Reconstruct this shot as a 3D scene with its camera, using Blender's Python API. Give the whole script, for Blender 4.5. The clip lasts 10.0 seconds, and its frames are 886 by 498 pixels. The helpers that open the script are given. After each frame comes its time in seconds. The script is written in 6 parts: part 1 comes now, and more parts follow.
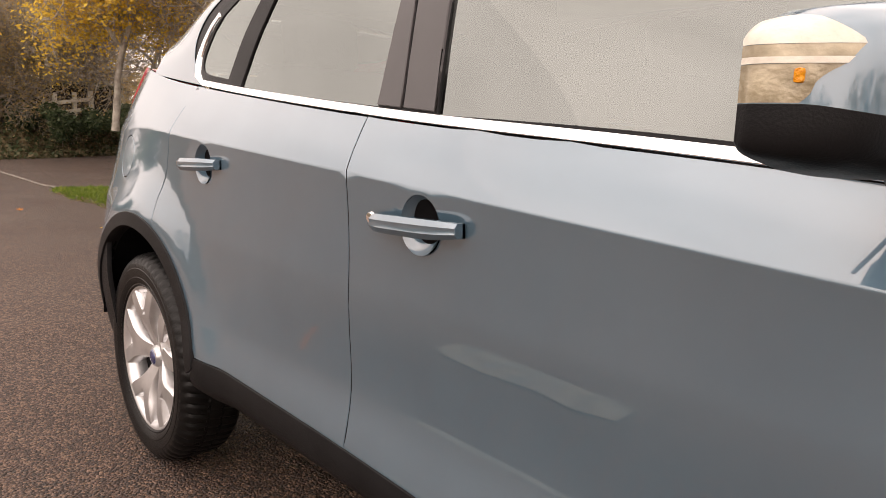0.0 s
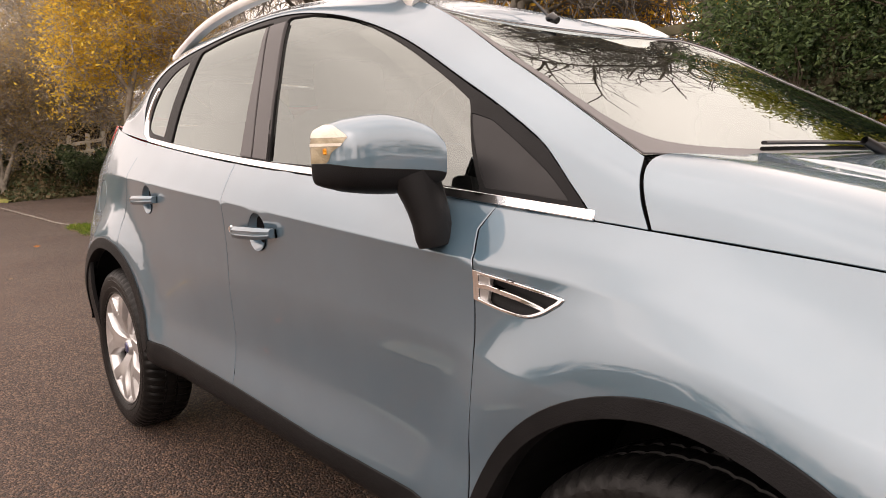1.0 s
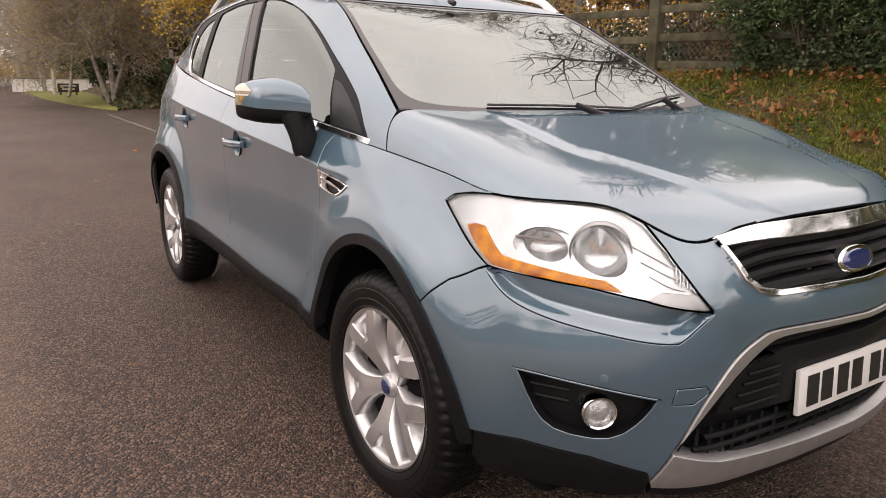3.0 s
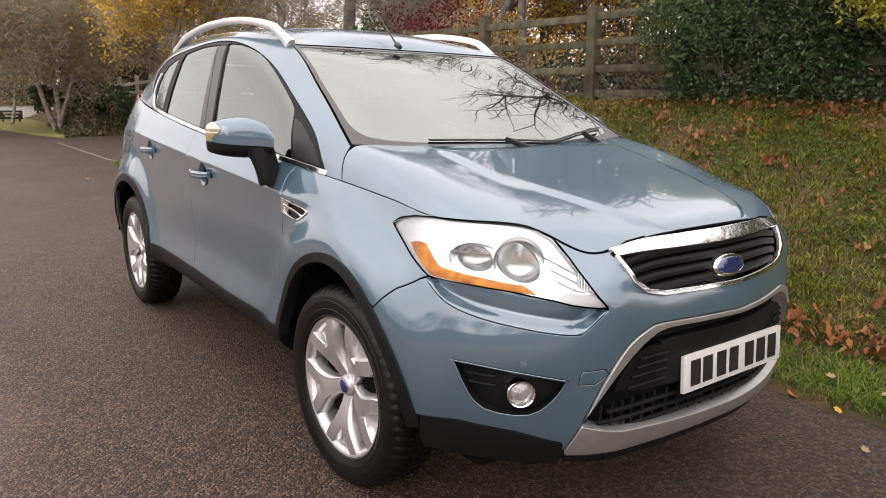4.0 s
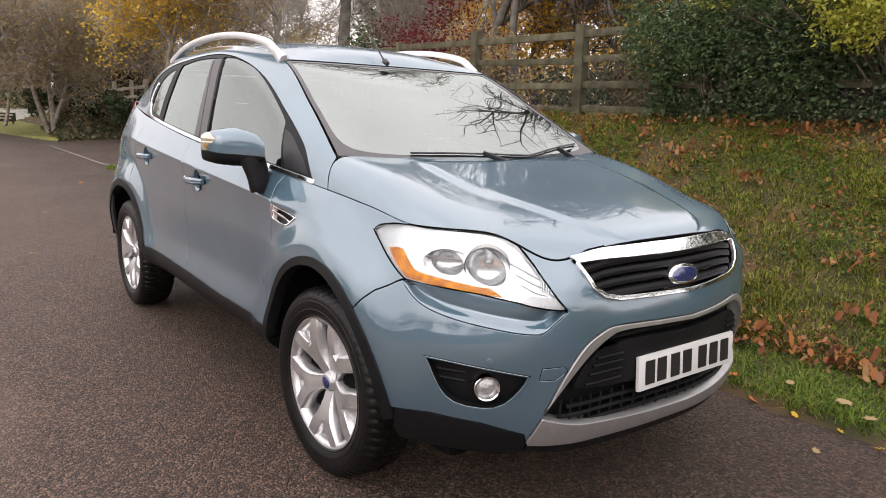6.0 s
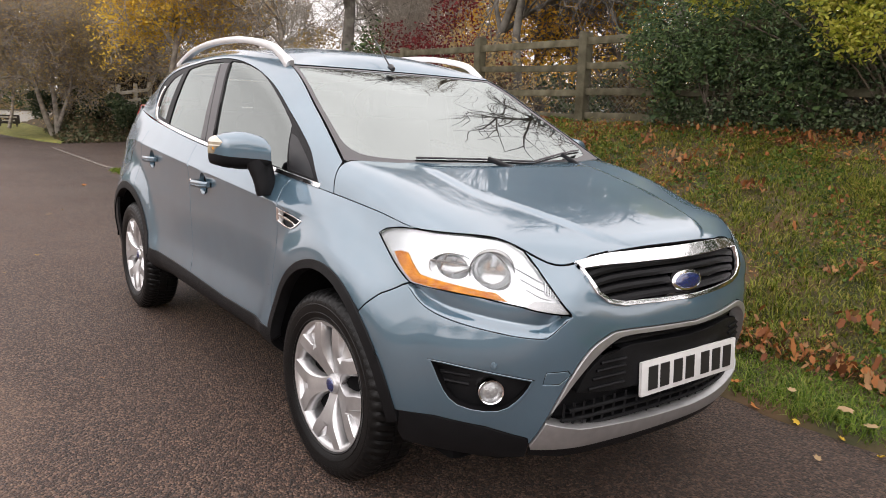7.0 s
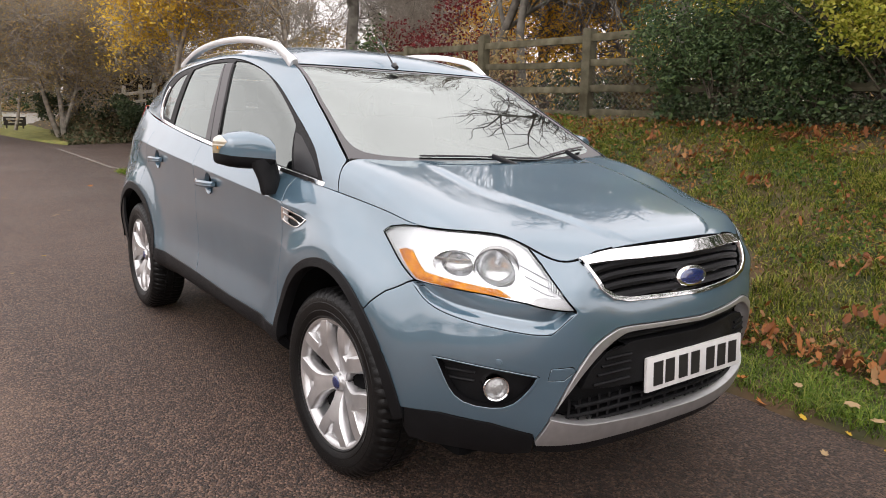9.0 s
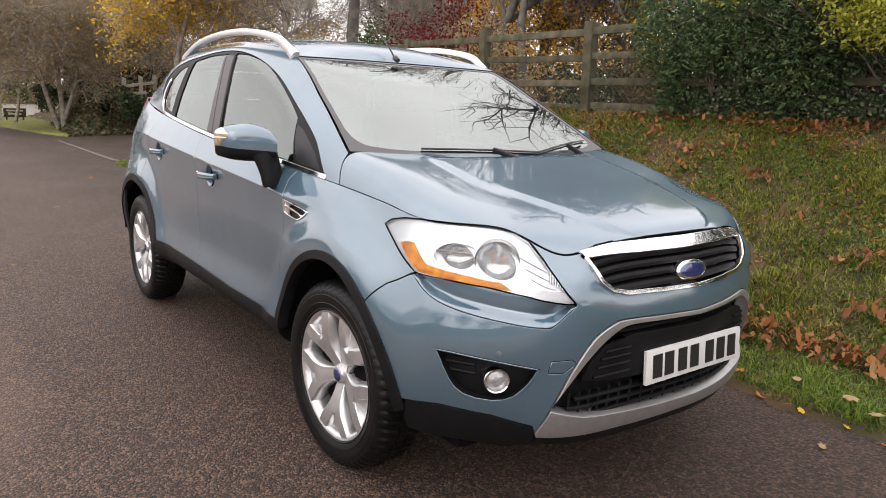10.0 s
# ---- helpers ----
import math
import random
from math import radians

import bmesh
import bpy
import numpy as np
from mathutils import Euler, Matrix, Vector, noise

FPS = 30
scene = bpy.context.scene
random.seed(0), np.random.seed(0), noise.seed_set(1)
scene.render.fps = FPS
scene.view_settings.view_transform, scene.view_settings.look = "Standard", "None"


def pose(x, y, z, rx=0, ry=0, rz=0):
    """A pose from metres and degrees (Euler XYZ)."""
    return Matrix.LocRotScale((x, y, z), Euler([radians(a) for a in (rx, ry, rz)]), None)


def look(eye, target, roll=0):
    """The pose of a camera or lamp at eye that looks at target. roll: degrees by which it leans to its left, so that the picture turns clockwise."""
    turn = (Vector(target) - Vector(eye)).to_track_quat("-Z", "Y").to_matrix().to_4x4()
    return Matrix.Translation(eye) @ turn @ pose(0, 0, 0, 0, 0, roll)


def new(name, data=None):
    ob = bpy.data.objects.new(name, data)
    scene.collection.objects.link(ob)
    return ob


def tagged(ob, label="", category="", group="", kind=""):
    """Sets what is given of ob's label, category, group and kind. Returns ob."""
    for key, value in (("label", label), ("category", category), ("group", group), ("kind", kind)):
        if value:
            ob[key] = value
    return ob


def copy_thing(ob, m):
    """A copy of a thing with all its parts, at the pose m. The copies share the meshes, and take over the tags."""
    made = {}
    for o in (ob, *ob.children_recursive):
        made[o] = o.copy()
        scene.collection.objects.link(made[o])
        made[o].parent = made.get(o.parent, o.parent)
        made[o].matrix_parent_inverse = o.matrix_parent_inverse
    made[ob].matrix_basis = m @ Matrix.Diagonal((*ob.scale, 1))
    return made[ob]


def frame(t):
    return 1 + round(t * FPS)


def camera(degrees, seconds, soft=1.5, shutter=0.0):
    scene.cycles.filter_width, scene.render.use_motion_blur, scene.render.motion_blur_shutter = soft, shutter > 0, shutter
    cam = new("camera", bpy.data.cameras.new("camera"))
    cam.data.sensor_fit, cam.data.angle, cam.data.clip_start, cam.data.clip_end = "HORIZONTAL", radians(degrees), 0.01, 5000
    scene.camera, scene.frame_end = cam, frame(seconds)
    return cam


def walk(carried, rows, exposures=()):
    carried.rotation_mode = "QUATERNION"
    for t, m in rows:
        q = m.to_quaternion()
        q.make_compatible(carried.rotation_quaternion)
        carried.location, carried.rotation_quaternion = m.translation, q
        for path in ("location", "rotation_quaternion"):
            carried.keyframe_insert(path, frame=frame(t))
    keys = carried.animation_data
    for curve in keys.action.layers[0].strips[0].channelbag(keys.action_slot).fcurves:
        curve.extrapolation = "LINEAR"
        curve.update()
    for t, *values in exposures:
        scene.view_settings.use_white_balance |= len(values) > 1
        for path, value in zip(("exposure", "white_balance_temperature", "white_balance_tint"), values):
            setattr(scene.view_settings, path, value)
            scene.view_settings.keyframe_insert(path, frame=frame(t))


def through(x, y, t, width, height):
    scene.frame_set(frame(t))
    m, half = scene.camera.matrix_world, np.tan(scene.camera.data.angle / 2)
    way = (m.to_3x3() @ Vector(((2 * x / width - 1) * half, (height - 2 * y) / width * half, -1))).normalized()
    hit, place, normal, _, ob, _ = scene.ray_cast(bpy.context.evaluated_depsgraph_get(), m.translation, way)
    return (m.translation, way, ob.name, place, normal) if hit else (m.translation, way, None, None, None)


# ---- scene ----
cam = camera(64.1, 10.0, 0.9)
PATH = [
    (0, (-0.355, -1.649, 1.114), (-1.832, -0.339, 0.793), 1.8),
    (0.5, (0.093, -1.665, 1.144), (-1.334, -0.293, 0.855), 3.4),
    (1, (0.52, -1.734, 1.163), (-0.996, -0.458, 0.89), -1.5),
    (1.5, (0.917, -1.727, 1.206), (-0.647, -0.53, 0.859), 2.5),
    (2, (1.25, -1.805, 1.249), (-0.359, -0.729, 0.748), -0.3),
    (2.5, (1.523, -1.736, 1.222), (-0.154, -0.772, 0.713), -0.1),
    (3, (1.728, -1.777, 1.249), (0.096, -0.723, 0.774), 0.9),
    (3.2, (1.792, -1.838, 1.257), (0.211, -0.707, 0.785), 1.0),
    (4.3, (2.085, -1.965, 1.313), (0.508, -0.795, 0.929), 1.0),
    (4.5, (2.123, -1.983, 1.314), (0.544, -0.816, 0.934), 2.4),
    (5, (2.171, -1.985, 1.318), (0.614, -0.788, 0.937), 2.5),
    (5.5, (2.178, -1.99, 1.325), (0.617, -0.8, 0.94), 1.7),
    (7, (2.186, -2.022, 1.323), (0.619, -0.834, 0.957), 2.3),
    (7.5, (2.189, -2.022, 1.325), (0.614, -0.84, 0.971), 1.8),
    (8, (2.193, -2.03, 1.322), (0.615, -0.857, 0.957), 2.1),
    (8.5, (2.193, -2.026, 1.322), (0.619, -0.848, 0.953), 1.9),
    (9, (2.193, -2.023, 1.321), (0.618, -0.848, 0.95), 1.8),
    (9.5, (2.197, -2.029, 1.321), (0.625, -0.856, 0.928), 2.3),
    (10, (2.199, -2.031, 1.322), (0.627, -0.858, 0.932), 2.0),
]
walk(cam, [(t, look(eye, target, roll)) for t, eye, target, roll in PATH], [(0, .07, 7600, 23), (1.5, -.01, 7700, 24), (2.5, -.19, 7400, 23), (4.5, -.03, 6700, 18), (10, -.03, 6600, 17)])

# ---- light ----
world = bpy.data.worlds.new("overcast")
scene.world = world
world.use_nodes = True
nt = world.node_tree
nt.nodes.clear()
sky = nt.nodes.new("ShaderNodeTexSky")
sky.sky_type, sky.sun_disc = "NISHITA", False
sky.sun_elevation, sky.sun_rotation = radians(32), radians(150)
sky.air_density, sky.dust_density = 1.0, 4.0
grey = nt.nodes.new("ShaderNodeHueSaturation")
grey.inputs["Saturation"].default_value = 0.12
cloud = nt.nodes.new("ShaderNodeTexNoise")
cloud.inputs["Scale"].default_value, cloud.inputs["Detail"].default_value = 2.2, 5
coord = nt.nodes.new("ShaderNodeTexCoord")
veil = nt.nodes.new("ShaderNodeMapRange")
veil.inputs["From Min"].default_value, veil.inputs["From Max"].default_value = 0.3, 0.7
veil.inputs["To Min"].default_value, veil.inputs["To Max"].default_value = 0.75, 1.15
even = nt.nodes.new("ShaderNodeMix")
even.data_type = "RGBA"
even.inputs[0].default_value = 0.8
even.inputs[7].default_value = (12.0, 11.9, 11.7, 1)
# an overcast sky is brighter overhead than at the horizon
split = nt.nodes.new("ShaderNodeSeparateXYZ")
rise = nt.nodes.new("ShaderNodeMapRange")
rise.inputs["From Min"].default_value, rise.inputs["From Max"].default_value = 0.0, 0.9
rise.inputs["To Min"].default_value, rise.inputs["To Max"].default_value = 1.0, 1.55
both = nt.nodes.new("ShaderNodeMath")
both.operation = "MULTIPLY"
mul = nt.nodes.new("ShaderNodeVectorMath")
mul.operation = "SCALE"
back = nt.nodes.new("ShaderNodeBackground")
back.inputs["Strength"].default_value = 0.145
outw = nt.nodes.new("ShaderNodeOutputWorld")
nt.links.new(coord.outputs["Generated"], cloud.inputs["Vector"])
nt.links.new(cloud.outputs["Fac"], veil.inputs["Value"])
nt.links.new(sky.outputs["Color"], grey.inputs["Color"])
nt.links.new(grey.outputs["Color"], even.inputs[6])
nt.links.new(even.outputs[2], mul.inputs[0])
nt.links.new(coord.outputs["Generated"], split.inputs[0])
nt.links.new(split.outputs["Z"], rise.inputs["Value"])
nt.links.new(rise.outputs["Result"], both.inputs[0])
nt.links.new(veil.outputs["Result"], both.inputs[1])
nt.links.new(both.outputs[0], mul.inputs["Scale"])
nt.links.new(mul.outputs["Vector"], back.inputs["Color"])
nt.links.new(back.outputs["Background"], outw.inputs["Surface"])

sun_data = bpy.data.lights.new("sun", "SUN")
sun_data.energy, sun_data.angle, sun_data.color = 0.55, radians(120), (1, 0.96, 0.9)
sun = new("sun", sun_data)
sun.matrix_world = look((3, -5, 9), (0, 0, 0))

# ---- materials ----


def material(name, colour, rough=0.5, metal=0.0, vary=0.12, scale=8.0, bump=0.0, bump_scale=60.0, coat=0.0, spec=0.5, second=None, each=0.0):
    """A surface with two scales of variation. second: a colour mixed in by blotches; each: how much objects differ."""
    m = bpy.data.materials.new(name)
    m.use_nodes = True
    n, l = m.node_tree.nodes, m.node_tree.links
    b = n["Principled BSDF"]
    b.inputs["Roughness"].default_value, b.inputs["Metallic"].default_value = rough, metal
    b.inputs["Coat Weight"].default_value, b.inputs["Coat Roughness"].default_value = coat, 0.02
    b.inputs["Coat IOR"].default_value = 2.2
    b.inputs["Specular IOR Level"].default_value = spec
    tc = n.new("ShaderNodeTexCoord")
    big = n.new("ShaderNodeTexNoise")
    big.inputs["Scale"].default_value, big.inputs["Detail"].default_value = scale, 6
    l.new(tc.outputs["Object"], big.inputs["Vector"])
    mix = n.new("ShaderNodeMix")
    mix.data_type = "RGBA"
    dark = [c * (1 - vary) for c in colour]
    mix.inputs[6].default_value = (*dark, 1)
    mix.inputs[7].default_value = (*(second or [min(1, c * (1 + vary)) for c in colour]), 1)
    ramp = n.new("ShaderNodeMapRange")
    ramp.inputs["From Min"].default_value, ramp.inputs["From Max"].default_value = 0.35, 0.65
    l.new(big.outputs["Fac"], ramp.inputs["Value"])
    l.new(ramp.outputs["Result"], mix.inputs[0])
    col = mix.outputs[2]
    if each:
        info = n.new("ShaderNodeObjectInfo")
        hsv = n.new("ShaderNodeHueSaturation")
        r2 = n.new("ShaderNodeMapRange")
        r2.inputs["To Min"].default_value, r2.inputs["To Max"].default_value = 1 - each, 1 + each
        l.new(info.outputs["Random"], r2.inputs["Value"])
        l.new(r2.outputs["Result"], hsv.inputs["Value"])
        l.new(col, hsv.inputs["Color"])
        col = hsv.outputs["Color"]
    l.new(col, b.inputs["Base Color"])
    if bump:
        fine = n.new("ShaderNodeTexNoise")
        fine.inputs["Scale"].default_value, fine.inputs["Detail"].default_value = bump_scale, 4
        l.new(tc.outputs["Object"], fine.inputs["Vector"])
        bn = n.new("ShaderNodeBump")
        bn.inputs["Strength"].default_value, bn.inputs["Distance"].default_value = bump, 0.01
        l.new(fine.outputs["Fac"], bn.inputs["Height"])
        l.new(bn.outputs["Normal"], b.inputs["Normal"])
    return m


def glass(name, tint, ior=1.6, rough=0.0):
    """A thin pane: clear through, with the gloss of its two faces."""
    m = bpy.data.materials.new(name)
    m.use_nodes = True
    n, l = m.node_tree.nodes, m.node_tree.links
    n.clear()
    tr, gl, mx, fr, o = (n.new("ShaderNode" + k) for k in ("BsdfTransparent", "BsdfGlossy", "MixShader", "Fresnel", "OutputMaterial"))
    tr.inputs["Color"].default_value = (*tint, 1)
    gl.inputs["Roughness"].default_value = rough
    gl.inputs["Color"].default_value = (.93, 1.0, .97, 1)
    fr.inputs["IOR"].default_value = ior
    l.new(fr.outputs["Fac"], mx.inputs["Fac"])
    l.new(tr.outputs["BSDF"], mx.inputs[1])
    l.new(gl.outputs["BSDF"], mx.inputs[2])
    l.new(mx.outputs["Shader"], o.inputs["Surface"])
    return m


PAINT = material("metallic_blue_paint", (.070, .138, .190), .44, .5, .05, 3, coat=1.0, second=(.077, .149, .203))
BLACK_PLASTIC = material("black_textured_plastic", (.0075, .0077, .0086), .48, 0, .2, 14, .12, 400, spec=.15)
SATIN_BLACK = material("satin_black_panel", (.016, .016, .0175), .34, 0, .15, 12, spec=.3)
DARK_TRIM = material("dark_grey_pillar_trim", (.055, .052, .055), .38, 0, .1, 6)
GLOSS_BLACK = material("gloss_black", (.012, .012, .013), .10, 0, .1, 6)
# near-black for undersides, and for shade painted into panel gaps and wheel openings
VOID = material("underside_and_gap_shade", (.006, .006, .0065), .95, 0, .3, 5, spec=.05)
CHROME = material("chrome", (.86, .86, .87), .07, 1.0, .04, 20)
SATIN = material("satin_silver", (.42, .42, .42), .38, .8, .06, 30)
ALLOY = material("silver_alloy", (.62, .62, .625), .30, .8, .06, 25)
RAIL = material("pale_silver_rail", (.72, .72, .72), .38, .55, .05, 12)
RUBBER = material("tyre_rubber", (.0036, .0036, .0039), .40, 0, .25, 9, .12, 300, spec=.24, second=(.0065, .0064, .0063))
GLASS = glass("tinted_window_glass", (.32, .36, .35), 2.7)
SCREEN_GLASS = glass("windscreen_glass", (.50, .58, .56), 3.7)
LENS = glass("clear_lamp_lens", (.93, .94, .95), 1.32)
REFLECTOR = material("bright_reflector", (.66, .67, .68), .20, .55, .08, 30, .05, 60)
BOWL = material("soft_chrome_reflector", (.74, .75, .76), .22, .75, .10, 40, .08, 70)
FOG_GLASS = material("ribbed_lamp_glass", (.42, .43, .43), .14, .5, .25, 60, .3, 120)
AMBER = material("amber_plastic", (.62, .15, .003), .22, 0, .35, 38, .5, 160, spec=.5, second=(.92, .38, .012))
CLEAR_LAMP = material("clear_amber_tinted_lens", (.26, .21, .13), .22, .2, .2, 30, .25, 60, coat=.1, second=(.42, .36, .25))
PALE_LENS = material("frosted_lens", (.66, .62, .54), .3, 0, .1, 40, .2, 80)
RED_LENS = material("red_lamp_plastic", (.45, .02, .02), .2, 0, .1, 30, coat=.6)
CABIN = material("dark_cabin_trim", (.05, .05, .055), .7, 0, .2, 10, .1, 200)
SEAT = material("dark_seat_cloth", (.06, .06, .066), .85, 0, .25, 30, .2, 300)
PLATE_WHITE = material("white_number_plate", (.60, .60, .59), .3, 0, .04, 20)
INK = material("black_lettering", (.015, .015, .016), .4, 0, .1, 20)
BADGE_BLUE = material("dark_blue_enamel", (.01, .025, .12), .15, .2, .1, 20, coat=.8)
# ---- body surfaces of the car ----
# The car faces +x, its right side is -y; the origin lies on the road under the middle of the front axle.
WHEELBASE, TYRE_R = 2.69, 0.349
LEFT = .96

# Control net of the lower body, one row a station from the nose round the right side to the tail,
# each from the underside up to the belt: (x, half width, height).
LOWER = [
    [(.80, 0, .24), (.895, 0, .38), (.908, 0, .60), (.895, 0, .74), (.845, 0, .85), (.790, 0, .943)],
    [(.79, .33, .24), (.885, .33, .38), (.898, .33, .60), (.888, .33, .74), (.84, .33, .85), (.785, .33, .938)],
    [(.74, .54, .24), (.85, .555, .38), (.873, .565, .60), (.872, .565, .74), (.85, .56, .83), (.775, .53, .915)],
    [(.64, .66, .25), (.735, .705, .39), (.765, .725, .60), (.772, .715, .72), (.755, .69, .82), (.655, .655, .982)],
    [(.44, .83, .27), (.51, .862, .42), (.53, .872, .60), (.525, .862, .72), (.505, .835, .83), (.44, .785, .985)],
    [(.20, .88, .28), (.24, .905, .43), (.25, .915, .60), (.245, .905, .75), (.235, .868, .87), (.20, .795, 1.010)],
    [(-.12, .815, .33), (-.12, .885, .43), (-.12, .893, .60), (-.12, .895, .78), (-.12, .880, .945), (-.12, .800, 1.038)],
    [(-.70, .805, .335), (-.70, .888, .42), (-.70, .868, .60), (-.70, .874, .80), (-.70, .884, .984), (-.70, .822, 1.088)],
    [(-1.5, .805, .335), (-1.5, .888, .42), (-1.5, .866, .60), (-1.5, .874, .80), (-1.5, .886, 1.036), (-1.5, .822, 1.143)],
    [(-2.3, .805, .335), (-2.3, .888, .42), (-2.3, .880, .60), (-2.3, .874, .82), (-2.3, .873, 1.084), (-2.3, .788, 1.217)],
    [(-2.75, .86, .29), (-2.75, .882, .44), (-2.75, .900, .62), (-2.75, .885, .84), (-2.75, .842, 1.105), (-2.75, .755, 1.268)],
    [(-3.2, .80, .30), (-3.22, .83, .45), (-3.22, .845, .62), (-3.20, .83, .86), (-3.16, .785, 1.09), (-3.08, .70, 1.320)],
    [(-3.40, .55, .32), (-3.47, .60, .45), (-3.48, .62, .62), (-3.45, .62, .86), (-3.38, .60, 1.10), (-3.25, .58, 1.330)],
    [(-3.46, 0, .32), (-3.54, 0, .45), (-3.54, 0, .62), (-3.52, 0, .86), (-3.44, 0, 1.10), (-3.30, 0, 1.340)],
]
# Control net of the cabin's side: belt, middle of the glass, top of the windows, roof edge.
UPPER = [
    [(-.102, .799, 1.036), (-.125, .784, 1.076), (-.142, .763, 1.114), (-.153, .735, 1.147)],
    [(-.50, .822, 1.072), (-.50, .795, 1.170), (-.50, .745, 1.268), (-.50, .668, 1.336)],
    [(-.90, .824, 1.103), (-.90, .775, 1.285), (-.90, .712, 1.435), (-.90, .605, 1.535)],
    [(-1.4, .823, 1.137), (-1.4, .765, 1.370), (-1.4, .700, 1.556), (-1.4, .598, 1.617)],
    [(-2.0, .803, 1.189), (-2.0, .758, 1.375), (-2.0, .702, 1.549), (-2.0, .590, 1.632)],
    [(-2.5, .772, 1.240), (-2.5, .735, 1.390), (-2.5, .690, 1.508), (-2.5, .580, 1.600)],
    [(-2.95, .730, 1.29), (-2.93, .690, 1.37), (-2.92, .640, 1.42), (-2.90, .54, 1.500)],
]


def spline(points, t):
    """Catmull-Rom through rows of numbers; t counts the rows and may be an array."""
    p = np.asarray(points, float)
    t = np.clip(np.asarray(t, float), 0, len(p) - 1)
    i = np.minimum(t.astype(int), len(p) - 2)
    f = (t - i).reshape(t.shape + (1,) * (p.ndim - 1))
    ext = np.concatenate([[2 * p[0] - p[1]], p, [2 * p[-1] - p[-2]]])
    a, b, c, d = ext[i], ext[i + 1], ext[i + 2], ext[i + 3]
    return b + .5 * f * (c - a + f * (2 * a - 5 * b + 4 * c - d + f * (3 * (b - c) + d - a)))


def arch_flare(x, z, wx, reach=.055):
    t = np.clip((np.hypot(x - wx, z - .345) - .50) / .15, 0, 1)
    return reach * (1 - t * t * (3 - 2 * t))


def far_taper(p):
    """The left side draws in a little more towards the nose."""
    k = np.clip(p[..., 0] / .7, 0, 1)
    k = k * k * (3 - 2 * k)
    y = p[..., 1].copy()
    p[..., 1] = np.where(y > 0, y * (1 - .12 * k), y)
    p[..., 0] = np.where(y > 0, p[..., 0] - (.055 + .05 * np.clip((.90 - p[..., 2]) / .12, 0, 1)) * k * np.clip(y / .62, 0, 1.2) ** 2, p[..., 0])
    return p


def lower(u, w):
    """The body side: u runs along the stations, w up the levels."""
    u, w = np.broadcast_arrays(np.asarray(u, float), np.asarray(w, float))
    net = np.array(LOWER, float)
    net = np.concatenate([net[1:2] * (1, -1, 1), net]).reshape(len(LOWER) + 1, -1)
    rows = spline(net, u + 1).reshape(u.shape + (6, 3))
    rows = np.moveaxis(rows, -2, 0)
    smooth = np.empty(u.shape + (3,))
    ww = np.clip(w, 0, 5)
    i = np.minimum(ww.astype(int), 4)
    f = (ww - i)[..., None]
    ext = np.concatenate([[2 * rows[0] - rows[1]], rows, [2 * rows[-1] - rows[-2]]])
    idx = np.indices(u.shape)
    g = lambda k: ext[(i + k, *idx)]
    a, b, c, d = g(0), g(1), g(2), g(3)
    smooth = b + .5 * f * (c - a + f * (2 * a - 5 * b + 4 * c - d + f * (3 * (b - c) + d - a)))
    # a crisp shoulder line along the doors that fades into the front wing
    keen = np.clip((u - 5.6) / 1.0, 0, 1)[..., None] * (i >= 3)[..., None]
    e3, e4, e5 = rows[3], rows[4], rows[5]
    low = e3 + (e4 - e3) * f
    low[..., 1] -= (.016 * f * (1 - f))[..., 0]
    up = e4 + (e5 - e4) * f
    up[..., 1] += (.016 * f * (1 - f))[..., 0]
    crisp = np.where((i == 3)[..., None], low, up)
    out = smooth * (1 - keen) + crisp * keen
    side = np.clip((u - 3.6) / 1.2, 0, 1) * np.clip((12 - u), 0, 1)
    fade = np.clip((4.9 - w) / 1.2, 0, 1) * side
    x, z = out[..., 0], out[..., 2]
    out[..., 1] += fade * (arch_flare(x, z, 0.02, .026) + arch_flare(x, z, -WHEELBASE, .022))
    # the wing's shoulder leans in ahead of the door
    ease = lambda t: np.clip(t, 0, 1) ** 2 * (3 - 2 * np.clip(t, 0, 1))
    lean = ease((x + .41) / .22) * ease((.30 - x) / .3) * side
    out[..., 1] -= .012 * lean * ease((z - .72) / .24) * ease((1.040 - z) / .09)
    out[..., 1] *= -1
    return out


def upper(u, w):
    u, w = np.broadcast_arrays(np.asarray(u, float), np.asarray(w, float))
    rows = spline(np.array(UPPER, float).reshape(len(UPPER), -1), u).reshape(u.shape + (4, 3))
    rows = np.moveaxis(rows, -2, 0)
    ww = np.clip(w, 0, 3)
    i = np.minimum(ww.astype(int), 2)
    f = (ww - i)[..., None]
    ext = np.concatenate([[2 * rows[0] - rows[1]], rows, [2 * rows[-1] - rows[-2]]])
    idx = np.indices(u.shape)
    g = lambda k: ext[(i + k, *idx)]
    a, b, c, d = g(0), g(1), g(2), g(3)
    out = b + .5 * f * (c - a + f * (2 * a - 5 * b + 4 * c - d + f * (3 * (b - c) + d - a)))
    out[..., 1] *= -1
    return out


HOOD_LINE = [(-.085, 1.143), (.06, 1.112), (.28, 1.068), (.50, 1.030), (.66, .994), (.75, .965), (.790, .945)]


